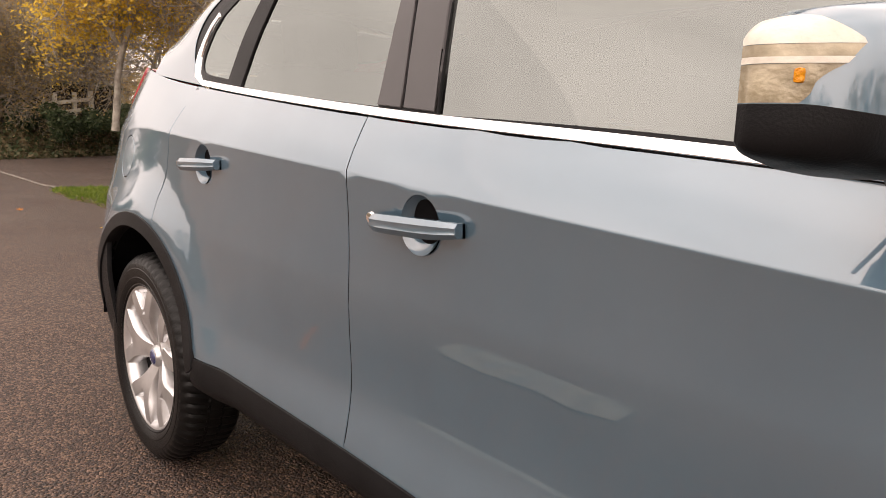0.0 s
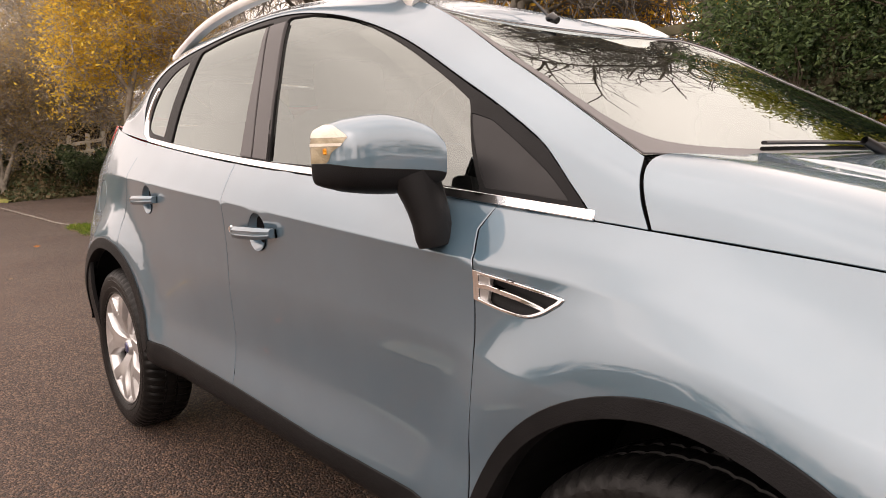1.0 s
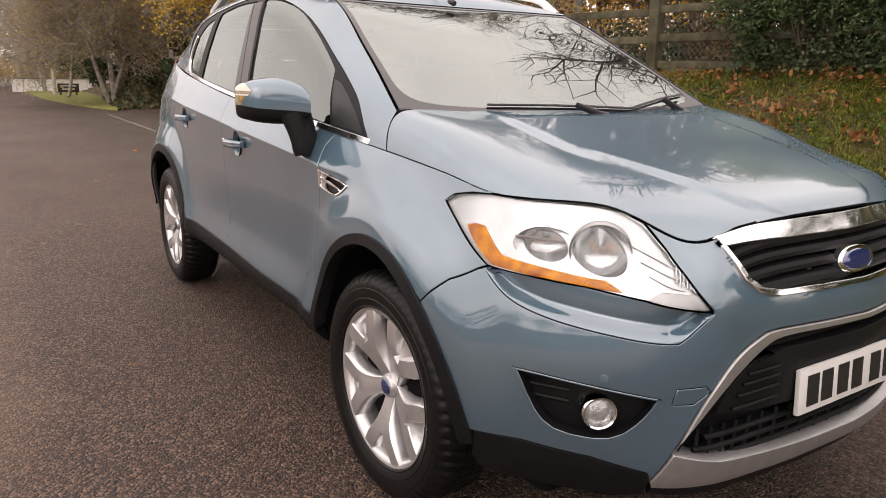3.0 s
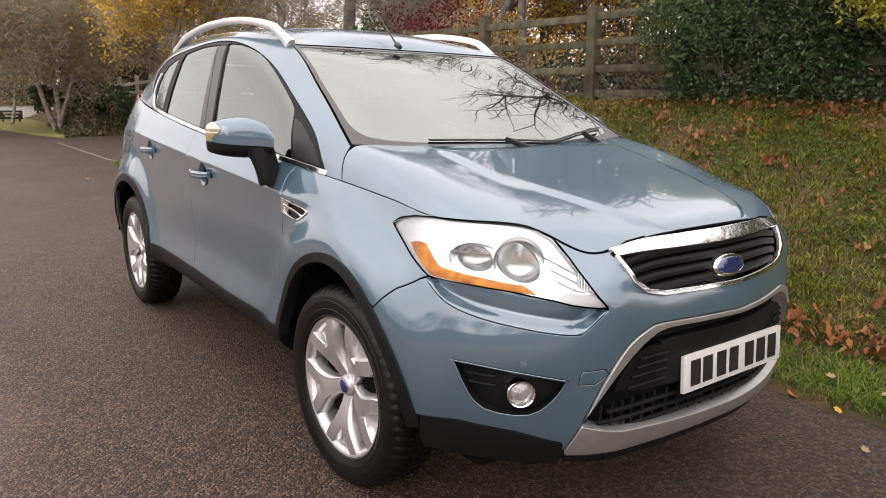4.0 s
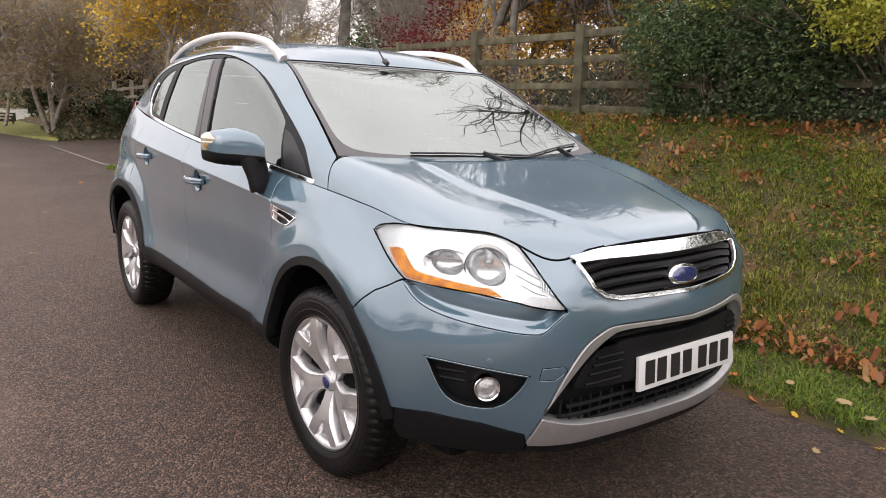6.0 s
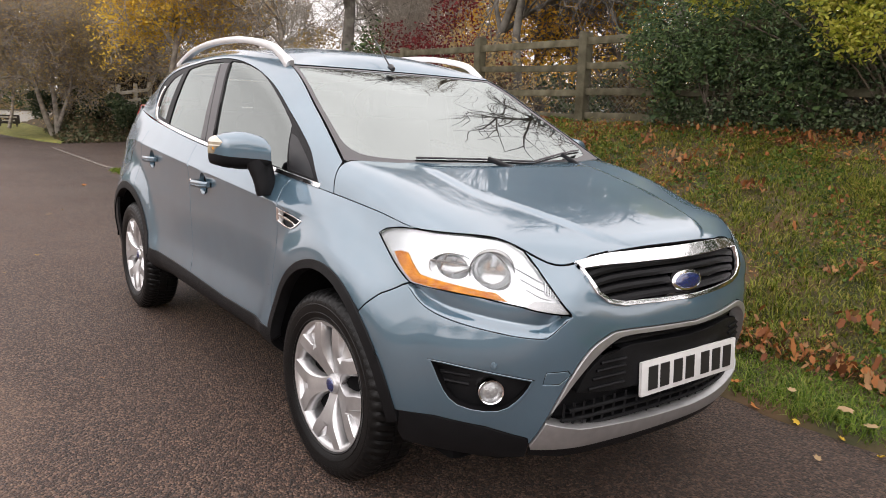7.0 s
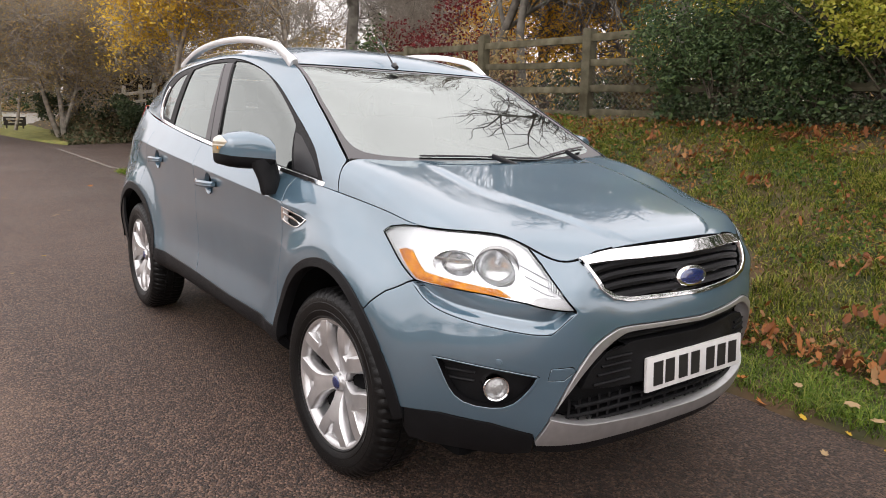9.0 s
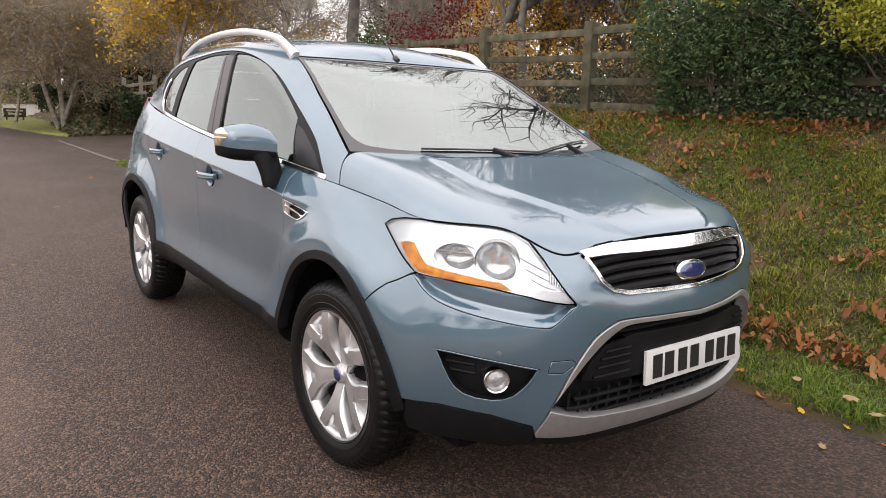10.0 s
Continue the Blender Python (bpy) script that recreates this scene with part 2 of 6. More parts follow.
def hood(a, v):
    """a: from the windscreen (0) to the nose (1); v: from the right edge (-1) to the left (1)."""
    a, v = np.broadcast_arrays(np.asarray(a, float), np.asarray(v, float))
    edge = lower(5.95 - 4.75 * a, 5.0)
    mid = spline(HOOD_LINE, a * (len(HOOD_LINE) - 1))
    q = np.abs(v)
    flank = 3.5 + 18 * (1 - a) ** 2
    y = -edge[..., 1] * v * np.where(v > 0, LEFT, 1)
    z = mid[..., 1] + (edge[..., 2] - mid[..., 1]) * (.14 * a * q ** 2 + (1 - .14 * a) * q ** flank) + .03 * q ** 4 * (1 - q ** 16) * (1 - a) ** 3
    x = mid[..., 0] + (edge[..., 0] - mid[..., 0]) * (.6 * q ** 2 + .4 * q ** 4) - .098 * q ** 4 * (1 - q ** 16) * (1 - a) ** 4
    ridge = .60 - .10 * a
    k = np.clip((ridge - q) / .05 + .5, 0, 1)
    z = z + .011 * k * k * (3 - 2 * k) * np.clip((1 - a) * 5, 0, 1) * np.clip(a * 8, .3, 1) - .003
    return far_taper(np.stack([x, y, z], -1))


def screen(v, b):
    """The windscreen: v from the right edge (-1) to the left (1), b from its foot (0) to the roof (1)."""
    v, b = np.broadcast_arrays(np.asarray(v, float), np.asarray(b, float))
    edge = upper(b * 2.0, 3.0)
    q = np.abs(v)
    foot, head = (-.045, 1.125), (-1.03, 1.548)
    mx = foot[0] + (head[0] - foot[0]) * b
    mz = foot[1] + (head[1] - foot[1]) * b + .070 * 4 * b * (1 - b) * .55
    k = q ** 2 * .8 + q ** 4 * .2
    return np.stack([mx + (edge[..., 0] - mx) * k, -edge[..., 1] * v * np.where(v > 0, LEFT, 1), mz + (edge[..., 2] - mz) * k], -1)


def roof(u, v):
    """u along the roof edge stations 2..6, v from the right (-1) to the left (1)."""
    u, v = np.broadcast_arrays(np.asarray(u, float), np.asarray(v, float))
    edge = upper(u, 3.0)
    k = 1 - (v ** 2 * .7 + v ** 4 * .3)
    rise_k = np.clip((u - 2) / .9, 0, 1)
    bow = .013 + .035 * rise_k * (2 - rise_k)
    fwd = np.clip((3 - u), 0, 1) ** 2 * -.13
    return np.stack([edge[..., 0] + fwd * k, -edge[..., 1] * v * np.where(v > 0, LEFT, 1), edge[..., 2] + bow * k], -1)


def nose(u, w):
    """The front, across the middle: u > 0 on the right side, u < 0 on the left."""
    u, w = np.broadcast_arrays(np.asarray(u, float), np.asarray(w, float))
    p = lower(np.abs(u), w)
    p[..., 1] *= np.where(u < 0, -LEFT, 1)
    return far_taper(p)


def mirrored(fn):
    def other(u, w):
        p = fn(u, w)
        p[..., 1] *= -LEFT
        return far_taper(p)
    return other

# ---- mesh helpers ----
from mathutils.geometry import delaunay_2d_cdt


def mesh_part(name, verts, faces, mat, parent=None, label="", smooth=True, normals=None, dark_from=None):
    me = bpy.data.meshes.new(name)
    me.from_pydata([tuple(map(float, v)) for v in verts], [], [tuple(map(int, f)) for f in faces])
    me.materials.append(mat)
    me.update()
    if smooth:
        me.polygons.foreach_set("use_smooth", [True] * len(me.polygons))
    if dark_from is not None:
        me.materials.append(VOID)
        for p in me.polygons[dark_from:]:
            p.material_index = 1
    if normals is not None:
        me.normals_split_custom_set_from_vertices([tuple(map(float, v)) for v in normals])
    ob = new(name, me)
    if parent is not None:
        ob.parent = parent
    if label:
        tagged(ob, label)
    return ob


def part(name, bm, mat, parent=None, label="", smooth=None):
    """Links a bmesh as one mesh object under a thing or a part. smooth: the angle in degrees under which edges are smooth."""
    me = bpy.data.meshes.new(name)
    if smooth:
        bm.normal_update()
        for e in bm.edges:
            e.smooth = len(e.link_faces) == 2 and e.calc_face_angle(9) < radians(smooth)
        for f in bm.faces:
            f.smooth = True
    bm.to_mesh(me)
    bm.free()
    me.materials.append(mat)
    ob = new(name, me)
    if parent is not None:
        ob.parent = parent
    if label:
        tagged(ob, label)
    return ob


def bm_box(size, at=(0, 0, 0), bevel=0.0, turn=None, bm=None, seg=2):
    bm = bm or bmesh.new()
    m = Matrix.Translation(at) @ (turn.to_4x4() if turn else Matrix()) @ Matrix.Diagonal((*size, 1))
    made = bmesh.ops.create_cube(bm, size=1, matrix=m)["verts"]
    if bevel:
        edges = list({e for v in made for e in v.link_edges})
        bmesh.ops.bevel(bm, geom=edges, offset=bevel, segments=seg, affect="EDGES", profile=0.6)
    return bm


def bm_tube(points, radii, seg=10, bm=None, flat=1.0, caps=True):
    """A tube along points; flat squeezes it across."""
    bm = bm or bmesh.new()
    pts = [Vector(p) for p in points]
    if isinstance(radii, (int, float)):
        radii = [radii] * len(pts)
    rings, side = [], None
    for i, p in enumerate(pts):
        d = (pts[min(i + 1, len(pts) - 1)] - pts[max(i - 1, 0)]).normalized()
        if side is None:
            side = d.cross(Vector((0, 0, 1)))
            if side.length < 1e-3:
                side = Vector((1, 0, 0))
        side = (side - d * side.dot(d)).normalized()
        up = d.cross(side)
        rings.append([bm.verts.new(p + radii[i] * (math.cos(a) * side + flat * math.sin(a) * up)) for a in (2 * math.pi * k / seg for k in range(seg))])
    for a, b in zip(rings, rings[1:]):
        for k in range(seg):
            bm.faces.new((a[k], b[k], b[(k + 1) % seg], a[(k + 1) % seg]))
    if caps:
        bm.faces.new(rings[0])
        bm.faces.new(rings[-1][::-1])
    bmesh.ops.recalc_face_normals(bm, faces=bm.faces)
    return bm


def bm_turned(profile, seg=64, bm=None):
    """A profile of (radius, y) turned round the y axis."""
    bm = bm or bmesh.new()
    rings = []
    for r, y in profile:
        rings.append([bm.verts.new((r * math.cos(a), y, r * math.sin(a))) for a in (2 * math.pi * k / seg for k in range(seg))])
    for a, b in zip(rings, rings[1:]):
        for k in range(seg):
            bm.faces.new((a[k], a[(k + 1) % seg], b[(k + 1) % seg], b[k]))
    bmesh.ops.remove_doubles(bm, verts=bm.verts, dist=1e-5)
    bmesh.ops.recalc_face_normals(bm, faces=bm.faces)
    return bm


def dense(poly, step, closed=True):
    out = []
    n = len(poly)
    for i in range(n if closed else n - 1):
        a, b = np.array(poly[i], float), np.array(poly[(i + 1) % n], float)
        k = max(1, int(np.ceil(np.abs((b - a) / step).max())))
        out += [tuple(a + (b - a) * j / k) for j in range(k)]
    if not closed:
        out.append(tuple(poly[-1]))
    return out


def curve(points, n=8):
    """A smooth line through points."""
    t = np.linspace(0, len(points) - 1, (len(points) - 1) * n + 1)
    return [tuple(p) for p in spline(points, t)]


def inside(p, poly):
    x, y = p[:, 0], p[:, 1]
    q = np.asarray(poly)
    r = np.zeros(len(p), bool)
    for (x0, y0), (x1, y1) in zip(q, np.roll(q, -1, 0)):
        if y0 != y1:
            r ^= ((y0 > y) != (y1 > y)) & (x < (x1 - x0) * (y - y0) / (y1 - y0) + x0)
    return r


def surface_normal(fn, u, w, e=0.004):
    a, b = fn(u + e, w) - fn(u - e, w), fn(u, w + e) - fn(u, w - e)
    n = np.cross(a, b)
    return n / np.maximum(np.linalg.norm(n, axis=-1, keepdims=True), 1e-9)


CENTRE = np.array((-1.3, 0, .75))


def panel(name, fn, outer, mat, parent, label="", holes=(), step=(.08, .12), gap=.0033, depth=.016, lift=0.0, both=False, keep_back=False):
    """A sheet cut from a body surface by an outline in its own coordinates, with its edges turned in."""
    loops = [dense(outer, np.array(step)), *[dense(h, np.array(step)) for h in holes]]
    allp, edges = [], []
    for lp in loops:
        k = len(allp)
        allp += lp
        edges += [(k + i, k + (i + 1) % len(lp)) for i in range(len(lp))]
    o = np.array(loops[0])
    lo, hi = o.min(0), o.max(0)
    gu, gw = np.meshgrid(np.arange(lo[0] + step[0] / 2, hi[0], step[0]), np.arange(lo[1] + step[1] / 2, hi[1], step[1]))
    grid = np.stack([gu.ravel(), gw.ravel()], -1)
    if mat == PAINT and step[1] == .12 and lo[1] < 3.9 < 4.1 < hi[1]:
        # close rows on either side of the shoulder line keep it crisp
        grid = grid[(np.abs(grid[:, 1] - 4) > .05)]
        us = np.arange(lo[0] + step[0] / 2, hi[0], step[0])
        grid = np.concatenate([grid, np.stack([us, 0 * us + 3.978], -1), np.stack([us, 0 * us + 4.022], -1)])
    ok = inside(grid, loops[0])
    for h in loops[1:]:
        ok &= ~inside(grid, h)
    rim = np.array(allp)
    near = (np.abs((grid[:, None] - rim[None]) / np.array(step)).max(-1).min(1) > .45) if len(grid) else ok
    grid = grid[ok & near]
    pts = [Vector(p) for p in allp] + [Vector(p) for p in grid]
    vs, _, fs, ov, _, _ = delaunay_2d_cdt(pts, edges, [], 0, 1e-6)
    uv = np.array([tuple(v) for v in vs])
    tri = np.array([f for f in fs if len(f) == 3])
    c = uv[tri].mean(1)
    ok = inside(c, loops[0])
    for h in loops[1:]:
        ok &= ~inside(c, h)
    tri = tri[ok]
    pos, nor = fn(uv[:, 0], uv[:, 1]), surface_normal(fn, uv[:, 0], uv[:, 1])
    if (nor * (pos - CENTRE)).sum() < 0:
        nor = -nor
    a, b, cc = (pos[tri[:, k]] for k in range(3))
    flip = (np.cross(b - a, cc - a) * nor[tri[:, 0]]).sum(-1) < 0
    tri[flip] = tri[flip][:, ::-1]
    count = {}
    for f in tri:
        for i in range(3):
            e = (f[i], f[(i + 1) % 3])
            count[e] = 1
    border = [e for e in count if (e[1], e[0]) not in count]
    pos = pos + nor * lift
    push = np.zeros_like(pos)
    for i, j in border:
        d = np.cross(nor[i], pos[j] - pos[i])
        d /= max(np.linalg.norm(d), 1e-9)
        push[i] += d
        push[j] += d
    ln = np.linalg.norm(push, axis=-1, keepdims=True)
    push = np.where(ln > 1e-6, push / np.maximum(ln, 1e-6), 0)
    pos = pos + push * gap
    verts, normals, faces = list(pos), list(nor), [tuple(f) for f in tri]
    top, bot, low = {}, {}, {}
    for i in {k for e in border for k in e}:
        top[i] = len(verts)
        verts.append(pos[i])
        normals.append(nor[i] * .7 - push[i] * .7)
        low[i] = len(verts)
        verts.append(pos[i] - nor[i] * .0018 - push[i] * .0015)
        normals.append(nor[i] * .3 - push[i])
        bot[i] = len(verts)
        verts.append(pos[i] - nor[i] * depth - push[i] * .0015)
        normals.append(-push[i])
    for i, j in border:
        faces.append((j, i, low[i], low[j]))
    dark = len(faces)
    for i, j in border:
        faces.append((low[j], low[i], bot[i], bot[j]))
    made = []
    for side in ((1, -1) if both else (1,)):
        s = np.array((1, side if side == 1 else -LEFT, 1))
        v = [p * s for p in verts]
        if side == -1:
            v = list(far_taper(np.array(v)))
        f = faces if side == 1 else [q[::-1] for q in faces]
        # blue panels get near-black gap walls: shade put into their colour
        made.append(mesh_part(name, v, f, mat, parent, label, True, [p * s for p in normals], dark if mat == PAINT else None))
    return made


def solve_uw(fn, goal, axes, start):
    """The surface coordinates at which two of x, y, z take given values."""
    goal, p = np.asarray(goal, float), np.array(start, float)
    for _ in range(14):
        f = fn(p[..., 0], p[..., 1])[..., axes] - goal
        e = 1e-3
        ju = (fn(p[..., 0] + e, p[..., 1])[..., axes] - f - goal) / e
        jw = (fn(p[..., 0], p[..., 1] + e)[..., axes] - f - goal) / e
        det = ju[..., 0] * jw[..., 1] - ju[..., 1] * jw[..., 0]
        det = np.where(np.abs(det) < 1e-6, 1e-6, det)
        du = (f[..., 0] * jw[..., 1] - f[..., 1] * jw[..., 0]) / det
        dw = (ju[..., 0] * f[..., 1] - ju[..., 1] * f[..., 0]) / det
        p = p - np.clip(np.stack([du, dw], -1), -.6, .6)
    return p


def side_xz(points):
    """(x, z) of the body side to its surface coordinates."""
    q = np.asarray(points, float)
    xs = [r[3][0] for r in LOWER]
    u0 = np.interp(-q[:, 0], [-x for x in xs[2:12]], np.arange(2, 12))
    w0 = np.interp(q[:, 1], [.3, .43, .6, .8, 1.0, 1.2], range(6))
    return [tuple(p) for p in solve_uw(lower, q, [0, 2], np.stack([u0, w0], -1))]


def cabin_xz(points):
    q = np.asarray(points, float)
    u0 = np.interp(-q[:, 0], [.15, .5, .9, 1.4, 2.0, 2.5, 2.93], range(7))
    w0 = np.full(len(q), 1.0)
    return [tuple(p) for p in solve_uw(upper, q, [0, 2], np.stack([u0, w0], -1))]


def arc(cx, cz, rx, rz, a0, a1, n=24):
    return [(cx + rx * math.cos(radians(a)), cz + rz * math.sin(radians(a))) for a in np.linspace(a0, a1, n)]

# ---- the car ----
car = tagged(new("car"), "metallic light blue family car parked on the lane", "car")


def both_ways(half):
    """A half outline from the middle outwards and back to the middle, closed with its mirror image."""
    return list(half) + [(-u, w) for u, w in half[::-1] if abs(u) > 1e-6]


LAMP_BACK = [(4.13, 3.985), (4.36, 4.18), (4.62, 4.42), (4.85, 4.61)]
LAMP_TOP = [(4.85, 4.61), (4.72, 4.76), (4.42, 4.90), (4.0, 4.997), (3.5, 4.995), (3.0, 4.99), (2.62, 4.95)]
LAMP_FRONT = [(2.62, 4.95), (2.42, 4.70), (2.24, 4.30), (2.09, 3.87), (1.955, 3.48)]
LAMP_FOOT = [(1.955, 3.48), (2.08, 3.50), (2.45, 3.70), (2.83, 3.87), (3.33, 3.985), (3.75, 4.00), (4.13, 3.985)]
POCKET_LINE = [(4.16, 3.93), (3.91, 3.544), (3.651, 3.332), (3.239, 3.149), (2.50, 2.929), (2.309, 2.972), (1.955, 3.40)]
ARCH_F = dict(cx=.028, cz=.352)
ARCH_R = dict(cx=-WHEELBASE, cz=.352)
arch_bumper = side_xz([(.318, .716)])[0]
wing_front = [arch_bumper, (4.505, 3.45), (4.23, 3.87)]

# bonnet, wings, bumper
bonnet_back = [(0, v) for v in np.linspace(-1, -.84, 17)]
panel("bonnet", hood, bonnet_back + [(0, -v) for _, v in bonnet_back[::-1]] + [(1, 1), (1, -1)], PAINT, car, "light blue bonnet with two raised creases", step=(.03, .04), gap=.0045, depth=.012)
gap_a = [(-.446, 1.062), (-.428, 1.02), (-.413, .981), (-.411, .931), (-.412, .80), (-.408, .588), (-.402, .462)]
gap_b = [(-1.524, 1.144), (-1.514, 1.096), (-1.506, 1.04), (-1.508, .914), (-1.513, .711), (-1.502, .472)]
gap_c = [(-2.40, 1.225), (-2.448, 1.166), (-2.466, 1.084), (-2.486, .986), (-2.522, .90), (-2.530, .80)]
arch_f_out = arc(.028, .352, .452, .462, 166, 51, 30)
a_top = side_xz(gap_a)
wing = [(u, w) for u, w in [(6.558, 5.0)] + a_top[1:]] + side_xz(arch_f_out[1:-1]) + wing_front + LAMP_BACK + LAMP_TOP[1:4] + [(4.6, 5.0), (5.3, 5.0), (5.95, 5.0)]
vent_xz = curve([(-.408, .950), (-.31, .938), (-.203, .923)], 4) + curve([(-.211, .915), (-.248, .893), (-.285, .883), (-.335, .885), (-.408, .897)], 4)
vent_uw = side_xz(vent_xz)
panel("front_wing", lower, wing, PAINT, car, holes=[vent_uw], both=True, step=(.05, .07))

bumper_half = [(0, 3.30), (.12, 3.31), (1.0, 3.42), (1.25, 3.55), (1.42, 3.88), (1.53, 4.5), (1.66, 4.965), (2.2, 4.96), (2.60, 4.95)] + LAMP_FRONT[1:] + curve(POCKET_LINE[::-1], 4) + wing_front[::-1] \
    + side_xz(arc(.028, .352, .452, .462, 50, 10, 16)) + [(3.694, 1.183), (3.134, 1.22), (2.533, 1.142)] + curve([(2.49, 1.03), (2.09, 1.73), (1.68, 2.46), (1.34, 2.76), (1.097, 2.83), (.5, 2.76), (0, 2.70)], 4)
fog_uw = [(3.80, 2.165), (3.6, 2.155), (3.173, 2.09), (2.50, 1.985), (2.55, 1.87), (2.62, 1.76), (2.72, 1.64), (2.84, 1.525), (2.98, 1.445), (3.147, 1.405), (3.32, 1.395), (3.46, 1.42), (3.56, 1.50), (3.63, 1.62), (3.70, 1.82)]
tow_uw = [(2.32, 2.12), (1.98, 2.13), (1.93, 2.06), (2.10, 1.92), (2.36, 1.92)]
left = lambda p: [(-u, w) for u, w in p]
panel("front_bumper", nose, both_ways(bumper_half), PAINT, car, "light blue bumper with black fog lamp recesses", holes=[fog_uw, left(fog_uw), tow_uw], depth=.03)
panel("tow_eye_cover", nose, tow_uw, PAINT, car, gap=.0015)


def pocket(u, w):
    p = lower(u, w)
    w0 = np.interp(-np.asarray(u), [-a for a, b in POCKET_LINE], [b for a, b in POCKET_LINE])
    w1 = np.interp(-np.asarray(u), [-a for a, b in LAMP_FOOT[::-1]], [b for a, b in LAMP_FOOT[::-1]])
    k = np.clip((np.asarray(w) - w0) / np.maximum(w1 - w0, .15), 0, 1)
    n = np.stack([np.clip(5 - u, 0, 3) / 3 * .8, -np.clip(u - 1, 0, 3) / 3 * .8, 0 * k], -1)
    return p - n * (.048 * np.sin(np.clip(k / .42, 0, 1) * np.pi / 2) ** 1.5 * (1 - .72 * k))[..., None]


panel("washer_cover", pocket, curve(POCKET_LINE, 8) + LAMP_FOOT[1:-1], PAINT, car, both=True, gap=.0015, step=(.02, .025))
skirt = [(4.10, 1.10), (3.694, 1.183), (3.134, 1.22), (2.533, 1.142), (2.49, 1.0), (2.47, .70), (3.1, .46), (3.7, .34), (4.0, .36), (4.09, .6)]
panel("bumper_skirt", lower, skirt, BLACK_PLASTIC, car, "black plastic lower bumper", both=True, depth=.03)
trim_out = both_ways(curve([(0, 2.70), (.5, 2.76), (1.097, 2.83), (1.34, 2.76), (1.68, 2.46), (2.09, 1.73), (2.49, 1.03)], 5) + [(2.45, .95), (1.9, .96), (1.2, .93), (.55, .90), (0, .89)])
trim_in = both_ways(curve([(0, 2.57), (.5, 2.62), (1.0, 2.67), (1.24, 2.59), (1.576, 2.285), (1.95, 1.81), (2.285, 1.40)], 5) + [(1.7, 1.28), (1.08, 1.22), (.5, 1.17), (0, 1.15)])
panel("grille_surround", nose, trim_out, SATIN, car, "satin silver frame and lip round the lower grille", holes=[trim_in], lift=.006, depth=.05, step=(.07, .1))
panel("lower_lip", nose, both_ways([(0, .90), (1.2, .94), (2.44, .97), (2.45, .78), (1.2, .66), (0, .62)]), BLACK_PLASTIC, car, depth=.02)
lower_grille = panel("lower_grille", nose, trim_in, BLACK_PLASTIC, car, "black plastic grille with a moulded plate holder", lift=-.055, depth=.004, gap=-.006)[0]


def grille_bar(w, reach, size, parent, back=.03, name="slat"):
    pts = [nose(u, w) - np.array((back, 0, 0)) for u in np.linspace(-reach, reach, 25)]
    bm = bmesh.new()
    rows = []
    for p in pts:
        x, y, z = p
        h, d = size
        rows.append([bm.verts.new(q) for q in ((x - d, y, z + h), (x - .2 * d, y, z + h), (x, y, z + .3 * h), (x, y, z - .5 * h), (x - d, y, z - h))])
    for a, b in zip(rows, rows[1:]):
        for i in range(4):
            bm.faces.new((a[i], a[i + 1], b[i + 1], b[i]))
    bmesh.ops.recalc_face_normals(bm, faces=bm.faces)
    return part(name, bm, BLACK_PLASTIC, parent, smooth=30)


# plate holder: a broad moulded band across the lower grille
band = both_ways([(0, 2.35), (.9, 2.42), (1.35, 2.30), (1.62, 2.02), (1.78, 1.74), (1.2, 1.66), (0, 1.60)])
panel("plate_holder", nose, band, BLACK_PLASTIC, lower_grille, lift=-.012, depth=.04)
for side in (1, -1):
    for k in range(4):
        pts = [nose(side * u, 2.16 - .13 * k) + np.array((-.008, 0, 0)) for u in np.linspace(.98, 1.40 + .06 * k, 6)]
        part("rib", bm_tube(pts, .0045, 6), BLACK_PLASTIC, lower_grille)
for k, w in enumerate((1.24, 1.36, 1.48)):
    grille_bar(w, 2.05 - .12 * k, (.006, .03), lower_grille, .02)
grille_bar(2.50, 1.15, (.008, .03), lower_grille, .02)
for i in range(-11, 12):
    u = i * .17
    pts = [nose(u, w) - np.array((.03, 0, 0)) for w in np.linspace(1.18, 1.58, 4)]
    part("grille_rib", bm_tube(pts, .005, 4), BLACK_PLASTIC, lower_grille)

# upper grille
grille_half = [(0, 4.84), (.69, 4.86), (1.64, 4.965), (1.53, 4.5), (1.42, 3.88), (1.25, 3.55), (1.0, 3.42), (.12, 3.31), (0, 3.30)]
upper_grille = panel("upper_grille", nose, both_ways(grille_half), GLOSS_BLACK, car, "black slatted grille in a chrome frame", lift=-.05, depth=.004, gap=-.005)[0]
for k in range(4):
    w = 3.52 + .28 * k
    grille_bar(w, 1.21 + .075 * k, (.0125, .03), upper_grille, .012)
panel("chrome_bar", nose, both_ways([(0, 4.86), (.69, 4.88), (1.3, 4.95), (1.66, 4.99), (1.58, 4.74), (1.1, 4.58), (.674, 4.50), (0, 4.47)]), CHROME, upper_grille, "broad chrome bar", gap=0, lift=.010, depth=.03, step=(.07, .05))
u_out = [(1.60, 4.76), (1.44, 3.90), (1.265, 3.55), (1.02, 3.40), (.5, 3.33), (0, 3.29)]
u_in = [(1.555, 4.76), (1.385, 3.92), (1.22, 3.62), (1.0, 3.49), (.5, 3.42), (0, 3.38)]
panel("chrome_frame", nose, u_out + left(u_out[::-1])[1:] + left(u_in) + u_in[::-1][1:], CHROME, upper_grille, gap=0, lift=.008, depth=.02, step=(.04, .04))


